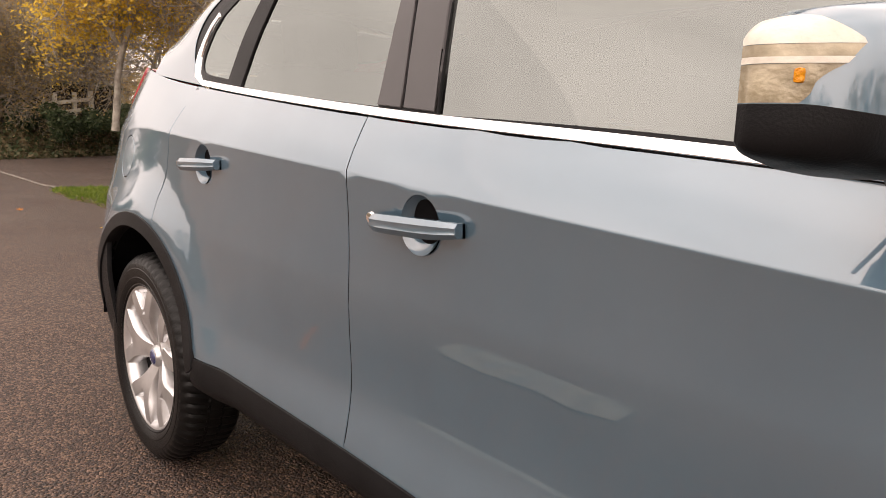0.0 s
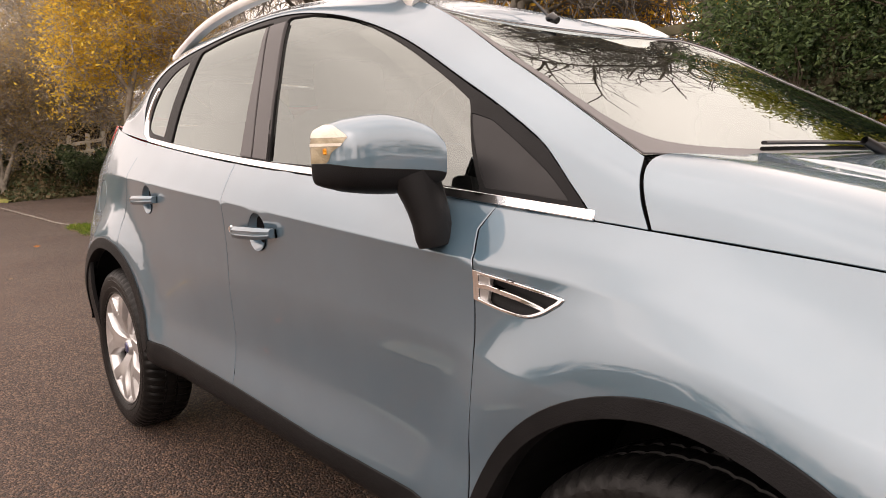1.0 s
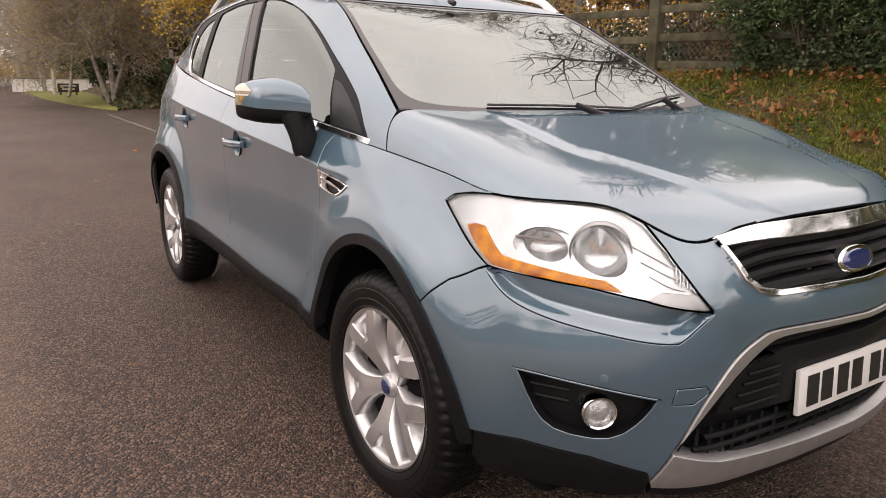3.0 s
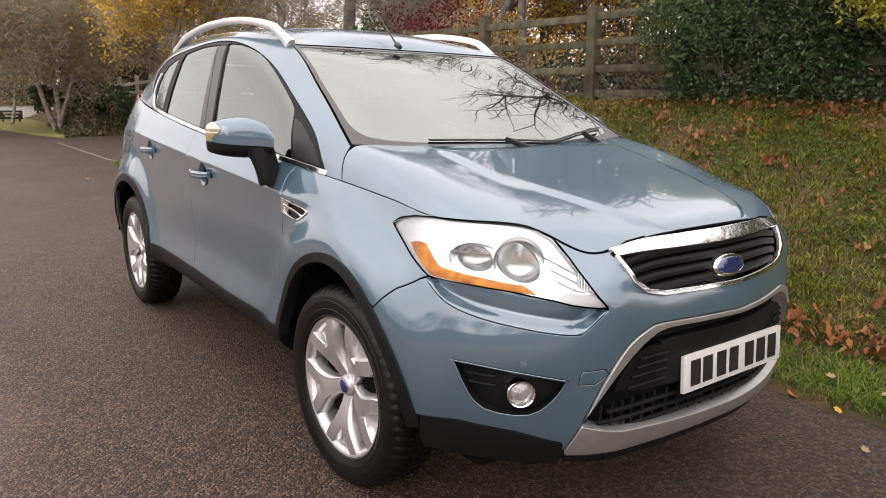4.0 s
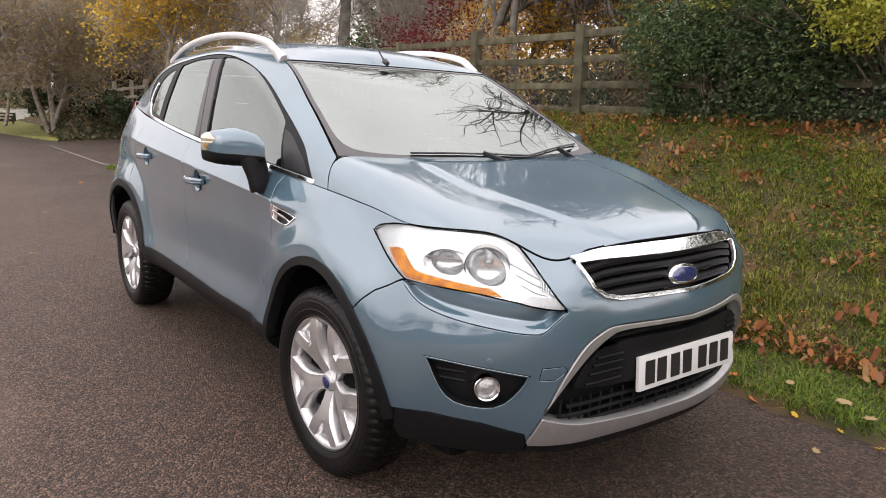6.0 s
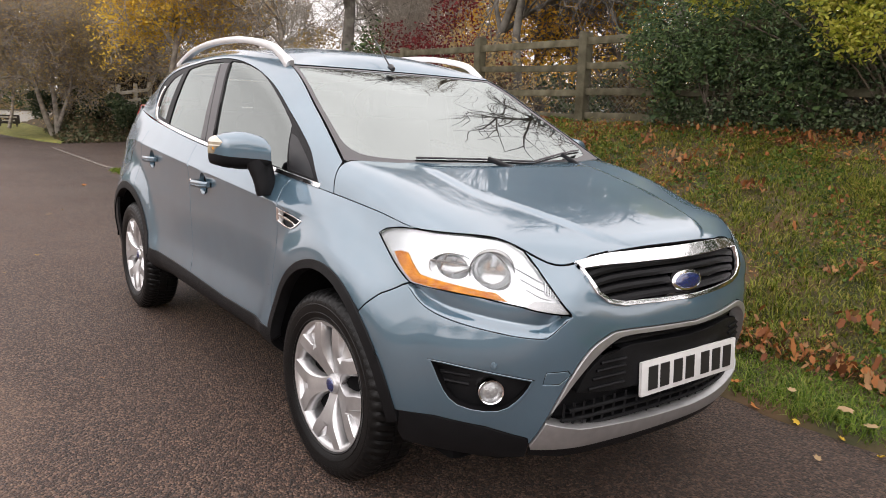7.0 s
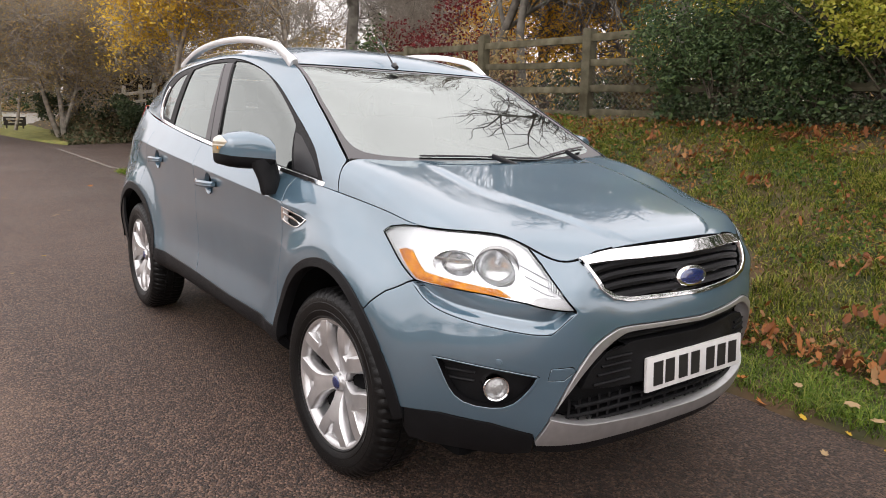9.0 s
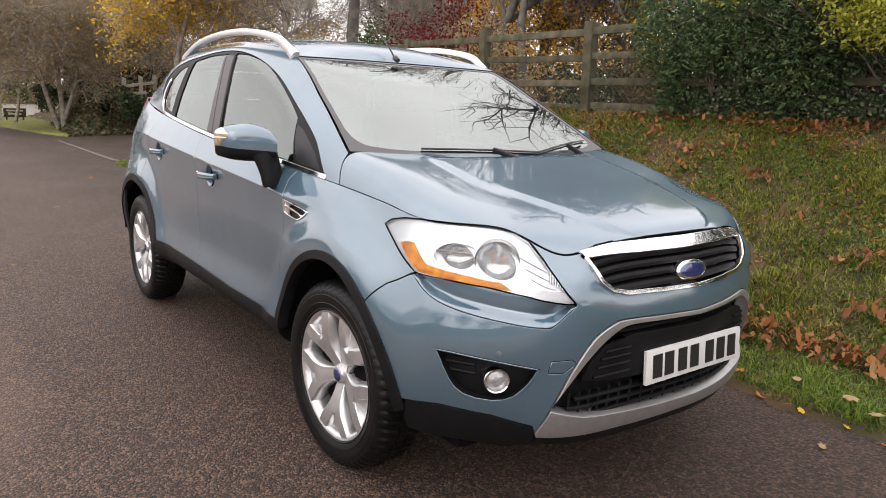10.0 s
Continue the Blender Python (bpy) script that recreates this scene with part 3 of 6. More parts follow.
def disc(name, at, rx, rz, thick, mat, parent, label="", seg=40, lean=0.0, dome=.0):
    bm = bmesh.new()
    rings = []
    for k, dx in ((1, -thick), (1, -.002), (.93, dome * .4), (.6, dome * .8)):
        rings.append([bm.verts.new((dx, rx * k * math.cos(a), rz * k * math.sin(a))) for a in (2 * math.pi * i / seg for i in range(seg))])
    for a, b in zip(rings, rings[1:]):
        for i in range(seg):
            bm.faces.new((a[i], a[(i + 1) % seg], b[(i + 1) % seg], b[i]))
    bm.faces.new(rings[-1])
    bmesh.ops.recalc_face_normals(bm, faces=bm.faces)
    bm.transform(pose(*at, 0, lean, 0))
    return part(name, bm, mat, parent, label, smooth=40)


badge = disc("badge", (.858, 0, .828), .080, .035, .03, CHROME, upper_grille, "oval badge with a chrome rim", lean=-14, dome=.003)
disc("badge_face", (.863, 0, .828), .066, .0255, .012, BADGE_BLUE, badge, "dark blue oval", lean=-14, dome=.004)

number_plate = part("number_plate", bm_box((.012, .52, .111), (.901, 0, .546), .003, Euler((0, radians(-4), 0)).to_matrix()), PLATE_WHITE, car, "white number plate with black characters", smooth=30)
for y in (-.205, -.145, -.075, -.010, .075, .140, .205):
    part("character", bm_box((.002, .046, .076), (.9085, y, .546), 0, Euler((0, radians(-4), 0)).to_matrix()), INK, number_plate)

# fog lamps
for s in (1, -1):
    fn = lower if s == 1 else mirrored(lower)
    fog = panel("fog_lamp_recess", fn, fog_uw, BLACK_PLASTIC, car, "black fog lamp recess", lift=-.035, gap=-.012, depth=.004, step=(.06, .06))[0]
    for k in range(3):
        pts = [fn(u, 2.03 - .14 * k) + np.array((-.028, s * .020, 0)) for u in np.linspace(3.70 - .05 * k, 3.32, 8)]
        part("rib", bm_tube(pts, .005, 6), BLACK_PLASTIC, fog)
    lamp = bm_turned([(.0, .004), (.030, .004), (.033, -.010), (.037, -.012), (.0405, -.006), (.0405, .035)], 36)
    c = fn(3.082, 1.735)
    m = pose(c[0] - .012, c[1] + s * .008, c[2], 0, 0, s * 62)
    lamp.transform(m)
    bez = part("fog_lamp_bezel", lamp, CHROME, fog, "round chrome bezel", smooth=40)
    ln = bm_turned([(0, -.010), (.018, -.008), (.031, .001)], 30)
    ln.transform(m)
    part("fog_lamp_lens", ln, FOG_GLASS, fog, "clear ribbed lamp glass", smooth=50)
    fr = panel("recess_frame", fn, fog_uw, PAINT, fog, holes=[[(3.15 + (u - 3.15) * .945, 1.86 + (w - 1.86) * (.90 if w < 1.86 else .95)) for u, w in fog_uw]], lift=.003, depth=.03, gap=0, step=(.05, .05))
sens = disc("parking_sensor", (0, 0, 0), .011, .011, .006, PAINT, car, dome=.002, seg=20)
c = lower(3.09, 2.23)
sens.matrix_local = pose(c[0] + .002, c[1] - .001, c[2], 0, 0, -55)

# headlamps
lamp_outline = LAMP_BACK[:-1] + curve(LAMP_TOP, 3)[:-1] + LAMP_FRONT[:-1] + LAMP_FOOT[:-1]
amber_uw = [(4.475, 4.433), (4.36, 4.50), (4.23, 4.517), (4.09, 4.31), (4.009, 4.205), (3.80, 4.18), (3.617, 4.158), (3.31, 4.115), (3.184, 4.114), (3.049, 3.985), (3.30, 4.01), (3.552, 4.03), (3.85, 4.035), (4.10, 4.03), (4.30, 4.22)]


def shrunk(p, k, c=None):
    q = np.array(p)
    c = q.mean(0) if c is None else np.array(c)
    return [tuple(v) for v in c + (q - c) * k]


def spot_uw(u, w, r, wide=1.0, n=26):
    """A circle or oval of a given height on the body side, in its own coordinates."""
    a = np.linalg.norm(lower(u + .01, w) - lower(u - .01, w)) / .02
    b = np.linalg.norm(lower(u, w + .01) - lower(u, w - .01)) / .02
    return [(u + wide * r / a * math.cos(k * 2 * math.pi / n), w + r / b * math.sin(k * 2 * math.pi / n)) for k in range(n)]


def bowl(r, depth, flare=.006):
    return bm_turned([(r + flare, -.012), (r + .002, -.014), (r, -.008), (r * .93, depth * .35), (r * .7, depth * .75), (r * .35, depth * .97), (.0, depth)], 36)


for s in (1, -1):
    fn = lower if s == 1 else mirrored(lower)
    head = tagged(new("headlamp"), "large clear headlamp with an amber indicator strip")
    head.parent = car
    panel("lamp_lens", fn, lamp_outline, LENS, head, lift=.001, depth=.004, gap=.006, step=(.06, .08))[0].visible_shadow = False
    panel("lamp_seal", fn, lamp_outline, GLOSS_BLACK, head, holes=[shrunk(lamp_outline, .990)], lift=-.001, depth=.006, gap=.002, step=(.05, .05))
    panel("lamp_housing", fn, lamp_outline, REFLECTOR, head, "bright silver lamp housing", holes=[spot_uw(3.18, 4.467, .062), spot_uw(3.62, 4.464, .040, 1.35)], lift=-.011, depth=.03, gap=0, step=(.06, .08))
    panel("indicator_strip", fn, amber_uw, AMBER, head, "amber indicator strip", lift=-.006, depth=.015, gap=0, step=(.05, .05))
    foot = [(1.985, 3.52), (2.10, 3.55), (2.45, 3.735), (2.80, 3.89), (2.62, 4.02), (2.36, 3.98), (2.12, 3.90)]
    panel("lamp_foot_trim", fn, foot, SATIN, head, lift=-.004, depth=.02, gap=0, step=(.05, .05))
    aim = lambda u, w, back: pose(*(fn(u, w) + np.array((-back, s * back, -.004))), 10, 0, s * 44)
    for u, w, r, dd, wide, tall, label in ((3.18, 4.467, .063, .034, 1, 1, "round main beam reflector"), (3.62, 4.464, .058, .030, 1.12, .72, "oval dipped beam reflector")):
        b = bowl(r, dd, .004)
        b.transform(aim(u, w, .020) @ Matrix.Diagonal((wide, 1, tall, 1)))
        part("reflector_bowl", b, BOWL, head, label, smooth=50)
        bulb = bm_turned([(0, -.004), (.007, -.002), (.010, .006), (.010, .028)], 20)
        bulb.transform(aim(u, w, .028))
        part("bulb", bulb, BOWL, head, smooth=50)
    ring = bm_turned([(.0655, -.020), (.067, -.017), (.0655, .004), (.062, .004), (.0635, -.018)], 40)
    ring.transform(aim(3.18, 4.467, .016))
    part("beam_ring", ring, SATIN, head, "thin ring round the main beam", smooth=50)
    for size, at, lean in (((.13, .004, .006), (0, -.008, .012), 4), ((.005, .005, .07), (-.028, -.004, .004), 24), ((.05, .004, .005), (.03, -.006, -.014), -22)):
        bar = bm_box(size, at, .0015, Euler((0, radians(lean), 0)).to_matrix())
        bar.transform(aim(3.62, 4.464, .016))
        part("reflector_facet", bar, SATIN, head)
    for k in range(3):
        pts = [fn(u, w) + np.array((-.008, s * .006, 0)) for u, w in ((2.86 - .06 * k, 4.56 - .17 * k), (2.50, 4.44 - .18 * k), (2.30, 4.36 - .18 * k))]
        part("lamp_rib", bm_tube(curve(pts, 4), .0014, 5), SATIN, head)
    for k in range(6):
        q = k / 5
        pts = [fn(u, w) + np.array((-.004, s * .003, 0)) for u, w in ((2.33 - .17 * q, 4.50 - .42 * q), (2.40 - .22 * q, 4.16 - .16 * q))]
        part("corner_rib", bm_tube(pts, .0016, 5), BOWL, head)

# doors
silf = [(-.402, .460), (-1.0, .455), (-1.502, .470)]
gapb = side_xz(gap_b)
front_door = [(6.555, 4.99)] + a_top[1:-1] + side_xz(dense(silf, .2, False)) + gapb[::-1][1:-1] + [(8.03, 4.997)]
arch_r_out = arc(-WHEELBASE, .352, .488, .480, 14, 71, 22)
rear_door = [(8.03, 4.997)] + gapb[1:-1] + side_xz(dense([(-1.502, .470), (-2.205, .482)], .2, False)) + side_xz(arch_r_out[2:]) + side_xz(gap_c)[::-1][1:] + [(9.16, 4.997)]


def pull(x, z, s, parent, lock):
    """A grab handle over a round cup with a turned-out lower lip."""
    n = np.array((0, -1, 0))
    y = lower(*side_xz([(x, z)])[0])[1]
    grip = bmesh.new()
    xs = np.linspace(-.118, .118, 17)
    rows = []
    for k in xs:
        t = 1 - (abs(k) / .118) ** 4
        off = .016 + .022 * t
        half = .0165 * (.75 + .25 * t)
        rows.append([grip.verts.new((x + k, s * (y - off + dy), z + .010 * -k / .118 * -.4 + dz)) for dy, dz in
                     ((.010, half), (-.002, half), (-.008, half * .4), (-.0065, 0), (-.008, -half * .4), (-.002, -half), (.010, -half))])
    for a, b in zip(rows, rows[1:]):
        for i in range(6):
            grip.faces.new((a[i], a[i + 1], b[i + 1], b[i]))
        grip.faces.new((a[6], a[0], b[0], b[6]))
    for i in (0, -1):
        v = [q.co.copy() for q in rows[i]]
        base = [grip.verts.new((c.x, s * (y + .004), c.z)) for c in v]
        grip.faces.new(base)
        for j in range(7):
            grip.faces.new((rows[i][j], rows[i][(j + 1) % 7], base[(j + 1) % 7], base[j]))
    bmesh.ops.recalc_face_normals(grip, faces=grip.faces)
    h = part("door_handle", grip, PAINT, parent, "body-coloured grab handle", smooth=35)
    cup = bm_turned([(.052, -.0015), (.050, .003), (.043, .014), (.028, .024), (.0, .028)], 32)
    cup.transform(Matrix.Translation((x + .005, s * (y - .001), z)) @ Matrix.Diagonal((1, s, 1.02, 1)))
    part("handle_cup", cup, PAINT, h, smooth=60)
    if lock:
        k = bm_turned([(0, -.006), (.009, -.005), (.011, 0)], 20)
        k.transform(Matrix.Translation((x - .10, s * (y - .028), z + .004)) @ Matrix.Diagonal((1, s, 1, 1)))
        part("lock", k, CHROME, h, smooth=40)
    return h


def circle_uw(x, z, r, n=28):
    return side_xz([(x + r * math.cos(a), z + r * math.sin(a)) for a in (2 * math.pi * i / n for i in range(n))])


WIN_F = curve([(-1.322, 1.150), (-1.345, 1.34), (-1.378, 1.552)], 3) + curve([(-1.37, 1.558), (-1.208, 1.545), (-1.050, 1.507), (-.831, 1.417), (-.647, 1.323), (-.552, 1.267)], 3) + [(-.542, 1.250), (-.465, 1.088)]
WIN_R = curve([(-2.155, 1.222), (-2.10, 1.37), (-2.005, 1.528)], 3) + curve([(-1.995, 1.535), (-1.75, 1.557), (-1.470, 1.556)], 3) + curve([(-1.462, 1.549), (-1.468, 1.36), (-1.505, 1.166)], 3)
WIN_Q = curve([(-2.25, 1.247), (-2.19, 1.39), (-2.10, 1.505)], 3) + curve([(-2.115, 1.512), (-2.25, 1.485), (-2.385, 1.430)], 3) + curve([(-2.42, 1.40), (-2.46, 1.33), (-2.455, 1.285), (-2.40, 1.265)], 3)
TRI_W = [(-.530, 1.238), (-.449, 1.096)] + curve([(-.262, 1.077), (-.318, 1.125), (-.40, 1.178), (-.475, 1.222)], 3)
STRIP = curve([(.24, .0), (.32, .65), (.45, 1.30), (.62, 1.71), (.97, 1.97), (1.32, 2.06), (1.79, 2.15), (2.27, 2.22), (2.68, 2.20), (3.2, 2.12), (3.7, 2.08), (4.29, 2.02), (4.75, 1.85), (5.05, 1.45), (5.15, .9), (5.05, .35), (4.8, .0)], 3)

for s in (1, -1):
    fn, gn = (lower, upper) if s == 1 else (mirrored(lower), mirrored(upper))
    d1 = panel("front_door", fn, front_door, PAINT, car, holes=[circle_uw(-1.283, .958, .050)])[0]
    d2 = panel("rear_door", fn, rear_door, PAINT, car, holes=[circle_uw(-2.205, 1.014, .050)])[0]
    pull(-1.288, .958, s, d1, s == 1)
    pull(-2.210, 1.014, s, d2, False)
    panel("window_trim", gn, STRIP, BLACK_PLASTIC, car, "black window surround", holes=[cabin_xz(WIN_F), cabin_xz(WIN_R), cabin_xz(WIN_Q), cabin_xz(TRI_W)], lift=-.004, depth=.015, gap=.003, step=(.06, .1))
    panel("window_glass", gn, cabin_xz(WIN_F), GLASS, d1, lift=-.009, depth=.004, gap=-.004)[0].visible_shadow = False
    panel("window_glass", gn, cabin_xz(WIN_R), GLASS, d2, lift=-.009, depth=.004, gap=-.004)[0].visible_shadow = False
    panel("quarter_glass", gn, cabin_xz(WIN_Q), GLASS, car, lift=-.007, depth=.004, gap=-.004)[0].visible_shadow = False
    panel("mirror_triangle", gn, cabin_xz(TRI_W), SATIN_BLACK, d1, lift=-.006, depth=.004, gap=-.003)
    for xs in ((-1.415, -1.325), (-1.50, -1.425)):
        lo_z = lambda x: float(upper(np.interp(-x, [.5, .9, 1.4, 2.0], [1, 2, 3, 4]), 0.0)[2]) + .022
        pz = [(xs[0], lo_z(xs[0])), (xs[1], lo_z(xs[1])), (xs[1] - .052, 1.545), (xs[0] - .052 * (xs[0] > -1.45) + .01 * (xs[0] < -1.45), 1.546)]
        panel("pillar_cover", gn, cabin_xz(pz), DARK_TRIM, d1 if xs[0] > -1.45 else d2, lift=.002, depth=.01, gap=.001)
    frame_side = [(0, 0)] + [(u, w) for u, w in STRIP] + [(5.4, 0), (6, 0), (6, 3)] + [(u, 3.0) for u in np.linspace(5.7, 0, 24)]
    panel("cabin_side", gn, frame_side, PAINT, car, "light blue pillar and roof side", depth=.02, gap=.0015, step=(.07, .1))
    # bright strip along the belt
    belt = [(u, 0) for u in np.linspace(.25, 4.85, 40)]
    low_line = upper(np.array([u for u, _ in belt]), np.zeros(40))
    zz = [(x, z) for x, y, z in low_line]
    strip = [(x, z + .0005) for x, z in zz] + curve([(-2.50, 1.262), (-2.515, 1.32), (-2.47, 1.40), (-2.41, 1.442)], 3) + curve([(-2.405, 1.430), (-2.455, 1.39), (-2.485, 1.32), (-2.470, 1.274)], 3) + [(x, z + .015) for x, z in zz[::-1]]
    panel("belt_strip", gn, cabin_xz(strip), CHROME, car, "bright chrome strip below the windows", lift=.003, depth=.012, gap=0, step=(.1, .06))
    # rear quarter, flap, lamp, tail
    fuel = circle_uw(-2.905, 1.005, .070)
    quarter = [(9.16, 4.997)] + side_xz(gap_c)[1:] + side_xz(arc(-WHEELBASE, .352, .488, .480, 72, 165, 26)) + [(11.0, 2.6), (12.0, 2.6), (12.2, 3.6), (11.55, 3.85), (11.25, 5.0)]
    panel("rear_quarter", fn, quarter, PAINT, car, holes=[fuel])
    if s == 1:
        panel("fuel_flap", fn, fuel, PAINT, car, "round fuel flap", gap=.003)
    panel("rear_lamp", fn, [(11.25, 5.0), (11.55, 3.85), (12.2, 3.6), (12.4, 5.0)], RED_LENS, car, "red rear lamp cluster", lift=.004)
    panel("arch_trim", fn, side_xz(arc(.028, .352, .456, .466, 168, 6, 44)) + side_xz(arc(.024, .352, .420, .436, 4, 172, 44)), BLACK_PLASTIC, car, "black wheel arch trim", lift=.007, depth=.045, gap=0, step=(.06, .08))
    panel("arch_trim", fn, side_xz(arc(-WHEELBASE, .352, .492, .484, 172, 12, 44)) + side_xz(arc(-WHEELBASE, .352, .446, .442, 10, 172, 44)), BLACK_PLASTIC, car, "black wheel arch trim", lift=.007, depth=.045, gap=0, step=(.06, .08))
    sill = side_xz(dense([(-.40, .461), (-1.0, .456), (-1.49, .471), (-2.20, .481)], .15, False))
    panel("sill_trim", fn, sill + [(9.0, 0.02), (6.56, 0.02)], BLACK_PLASTIC, car, "black sill trim", lift=.005, depth=.03, gap=0, step=(.1, .15))
panel("tailgate", mirrored(lower), [(12.2, 2.65), (13, 2.65), (13, 5.0), (12.4, 5.0), (12.2, 3.6)], PAINT, car, both=True)
panel("rear_bumper", lower, [(10.42, .6), (10.42, 2.55), (13, 2.55), (13, .05), (11, .05)], BLACK_PLASTIC, car, both=True)
panel("roof_panel", roof, [(2.0, -1), (2.0, 1), (6, 1), (6, -1)], PAINT, car, "light blue roof", step=(.08, .08), gap=.003)
rear_glass = lambda v, b: np.stack([-2.90 - .38 * b + 0 * v, .56 * v, 1.505 - .17 * b + .02 * (1 - v * v)], -1)
panel("rear_window", rear_glass, [(-1, 0), (1, 0), (1, 1), (-1, 1)], GLASS, car, step=(.2, .2), lift=.002)

# windscreen with its dark band
rim = [(-.985, .02), (-.985, .985), (.985, .985), (.985, .02)]
panel("windscreen", screen, dense(rim, .05), SCREEN_GLASS, car, "raked windscreen", step=(.06, .05), lift=-.004, depth=.005)[0].visible_shadow = False
band_side = [(-.94, .955), (-.945, .60), (-.945, .30), (-.935, .17), (-.90, .10), (-.84, .07), (-.70, .052), (-.40, .045), (0, .045)]
band_in = curve(band_side, 3) + [(-v, b) for v, b in curve(band_side, 3)[::-1][1:]]
panel("screen_band", screen, dense(rim, .05), DARK_TRIM, car, "dark printed edge of the windscreen", holes=[band_in], step=(.06, .05), lift=-.002, depth=.003)
panel("scuttle", screen, dense([(-.97, -.035), (.97, -.035), (.97, .022), (-.97, .022)], .05), BLACK_PLASTIC, car, "black scuttle panel", step=(.06, .02), lift=-.012, depth=.01)

# dark inner sheets added to close the gaps, coloured as the shade inside
flank = [(5.0, 4.93), (9.5, 4.93), (11.2, 4.9), (11.2, .4), (10.75, .4)] + side_xz(arc(-WHEELBASE, .352, .470, .460, 178, 4, 30)) + [(9.0, .1), (6.4, .1)] + side_xz(arc(.028, .352, .440, .450, 178, 60, 30))
panel("gap_backing", lower, flank, VOID, car, lift=-.017, depth=.002, both=True, step=(.12, .2), holes=[vent_uw])
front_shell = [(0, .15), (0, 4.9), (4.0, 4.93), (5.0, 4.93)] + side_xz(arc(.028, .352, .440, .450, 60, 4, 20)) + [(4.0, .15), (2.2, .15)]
panel("gap_backing", lower, front_shell, VOID, car, lift=-.085, depth=.002, both=True, step=(.12, .2))
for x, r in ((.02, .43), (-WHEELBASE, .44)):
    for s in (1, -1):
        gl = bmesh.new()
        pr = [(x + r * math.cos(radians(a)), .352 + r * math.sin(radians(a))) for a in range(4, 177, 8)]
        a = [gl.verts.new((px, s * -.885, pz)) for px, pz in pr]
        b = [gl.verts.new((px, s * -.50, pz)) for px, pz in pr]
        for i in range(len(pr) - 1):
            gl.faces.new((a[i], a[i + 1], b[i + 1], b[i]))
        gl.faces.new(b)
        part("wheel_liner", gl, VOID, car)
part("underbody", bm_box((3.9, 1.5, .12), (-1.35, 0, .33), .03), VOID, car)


# wheels
def wheel_parts():
    swell = Matrix.Diagonal((1.035, 1, 1.035, 1))
    w = tagged(new("wheel"), "silver five-spoke alloy wheel with a black tyre")
    t = .1175
    side = [(.232, .080), (.241, .090), (.246, .0945), (.250, .0935), (.258, .098), (.270, .102), (.272, .1005), (.288, .1035), (.300, .1035), (.302, .102), (.316, .101), (.332, .091), (.345, .073), (.349, .05)]
    prof = side + [(.349, .027), (.345, .025), (.345, .019), (.349, .017), (.349, -.017), (.345, -.019), (.345, -.025), (.349, -.027)] + [(r, -y) for r, y in side[::-1]]
    seg = 240
    bm = bmesh.new()
    rings = []
    for r, y in prof:
        ring = []
        for k in range(seg):
            rr = r
            if abs(y) < .095 and r > .33 and k % 4 == (0 if y > .03 else 2):
                rr = r - (.0065 if abs(y) > .02 else .003)
            sk = .6 * y
            a = 2 * math.pi * k / seg + sk
            ring.append(bm.verts.new((rr * math.cos(a), -y, rr * math.sin(a))))
        rings.append(ring)
    for a, b in zip(rings, rings[1:]):
        for k in range(seg):
            bm.faces.new((a[k], a[(k + 1) % seg], b[(k + 1) % seg], b[k]))
    bmesh.ops.recalc_face_normals(bm, faces=bm.faces)
    part("tyre", bm, RUBBER, w, "black tyre with a blocky tread", smooth=28)
    rim = bm_turned([(.203, .055), (.206, .0), (.208, -.030), (.208, -.055), (.214, -.078), (.226, -.088), (.2365, -.090), (.2375, -.084), (.232, -.080)], 72)
    rim.transform(swell)
    rim = part("rim", rim, ALLOY, w, "silver alloy rim", smooth=40)
    # disc set close behind the spokes, near-black as the shade in the openings
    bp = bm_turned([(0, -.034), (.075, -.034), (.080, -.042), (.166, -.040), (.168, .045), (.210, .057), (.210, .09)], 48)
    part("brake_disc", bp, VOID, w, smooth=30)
    for k in range(5):
        turn = Matrix.Rotation(radians(90 + 72 * k), 4, "Y")
        bm = bmesh.new()
        # a stem from the hub that widens into a forked head with a recessed pocket: (radius, half width, half pocket, face, pocket floor, slope)
        plan = [(.024, .030, 0, -.050, 0, .004), (.045, .027, 0, -.057, 0, .006), (.075, .028, 0, -.068, 0, .007), (.105, .035, 0, -.078, 0, .008), (.124, .043, 0, -.083, 0, .009), (.140, .052, 0, -.086, 0, .009),
                (.156, .062, .008, -.088, .010, .009), (.178, .078, .024, -.089, .018, .008), (.200, .091, .040, -.089, .022, .007), (.220, .101, .053, -.088, .020, .006), (.2335, .107, .060, -.086, .012, .005)]
        for sgn in (1, -1):
            rows = []
            for r, tf, tp, top, deep, g in plan:
                core = [(0, top + deep), (tp * .82, top + deep), (tp, top + .003), (tp + .003, top)] if tp else [(0, top - .002), (tf * .25, top - .002), (tf * .5, top - .001), (tf * .7, top)]
                sect = core + [(tf - .003, top), (tf, top + .003), (tf + g * .6, top + .014), (tf + g, top + .034), (tf + g - .006, top + .056)]
                rows.append([bm.verts.new((r * math.cos(t / r), y, sgn * r * math.sin(t / r))) for t, y in sect])
            for a, b in zip(rows, rows[1:]):
                for i in range(8):
                    bm.faces.new((a[i], a[i + 1], b[i + 1], b[i]))
            bm.faces.new(rows[-1][::-1])
        bmesh.ops.remove_doubles(bm, verts=bm.verts, dist=1e-5)
        bmesh.ops.recalc_face_normals(bm, faces=bm.faces)
        bm.transform(swell @ turn)
        part("spoke", bm, ALLOY, rim, smooth=24)
        nut = bm_turned([(0, -.062), (.007, -.062), (.009, -.058), (.009, -.03)], 12)
        nut.transform(Matrix.Rotation(radians(126 + 72 * k), 4, "Y") @ Matrix.Translation((.050, .012, 0)))
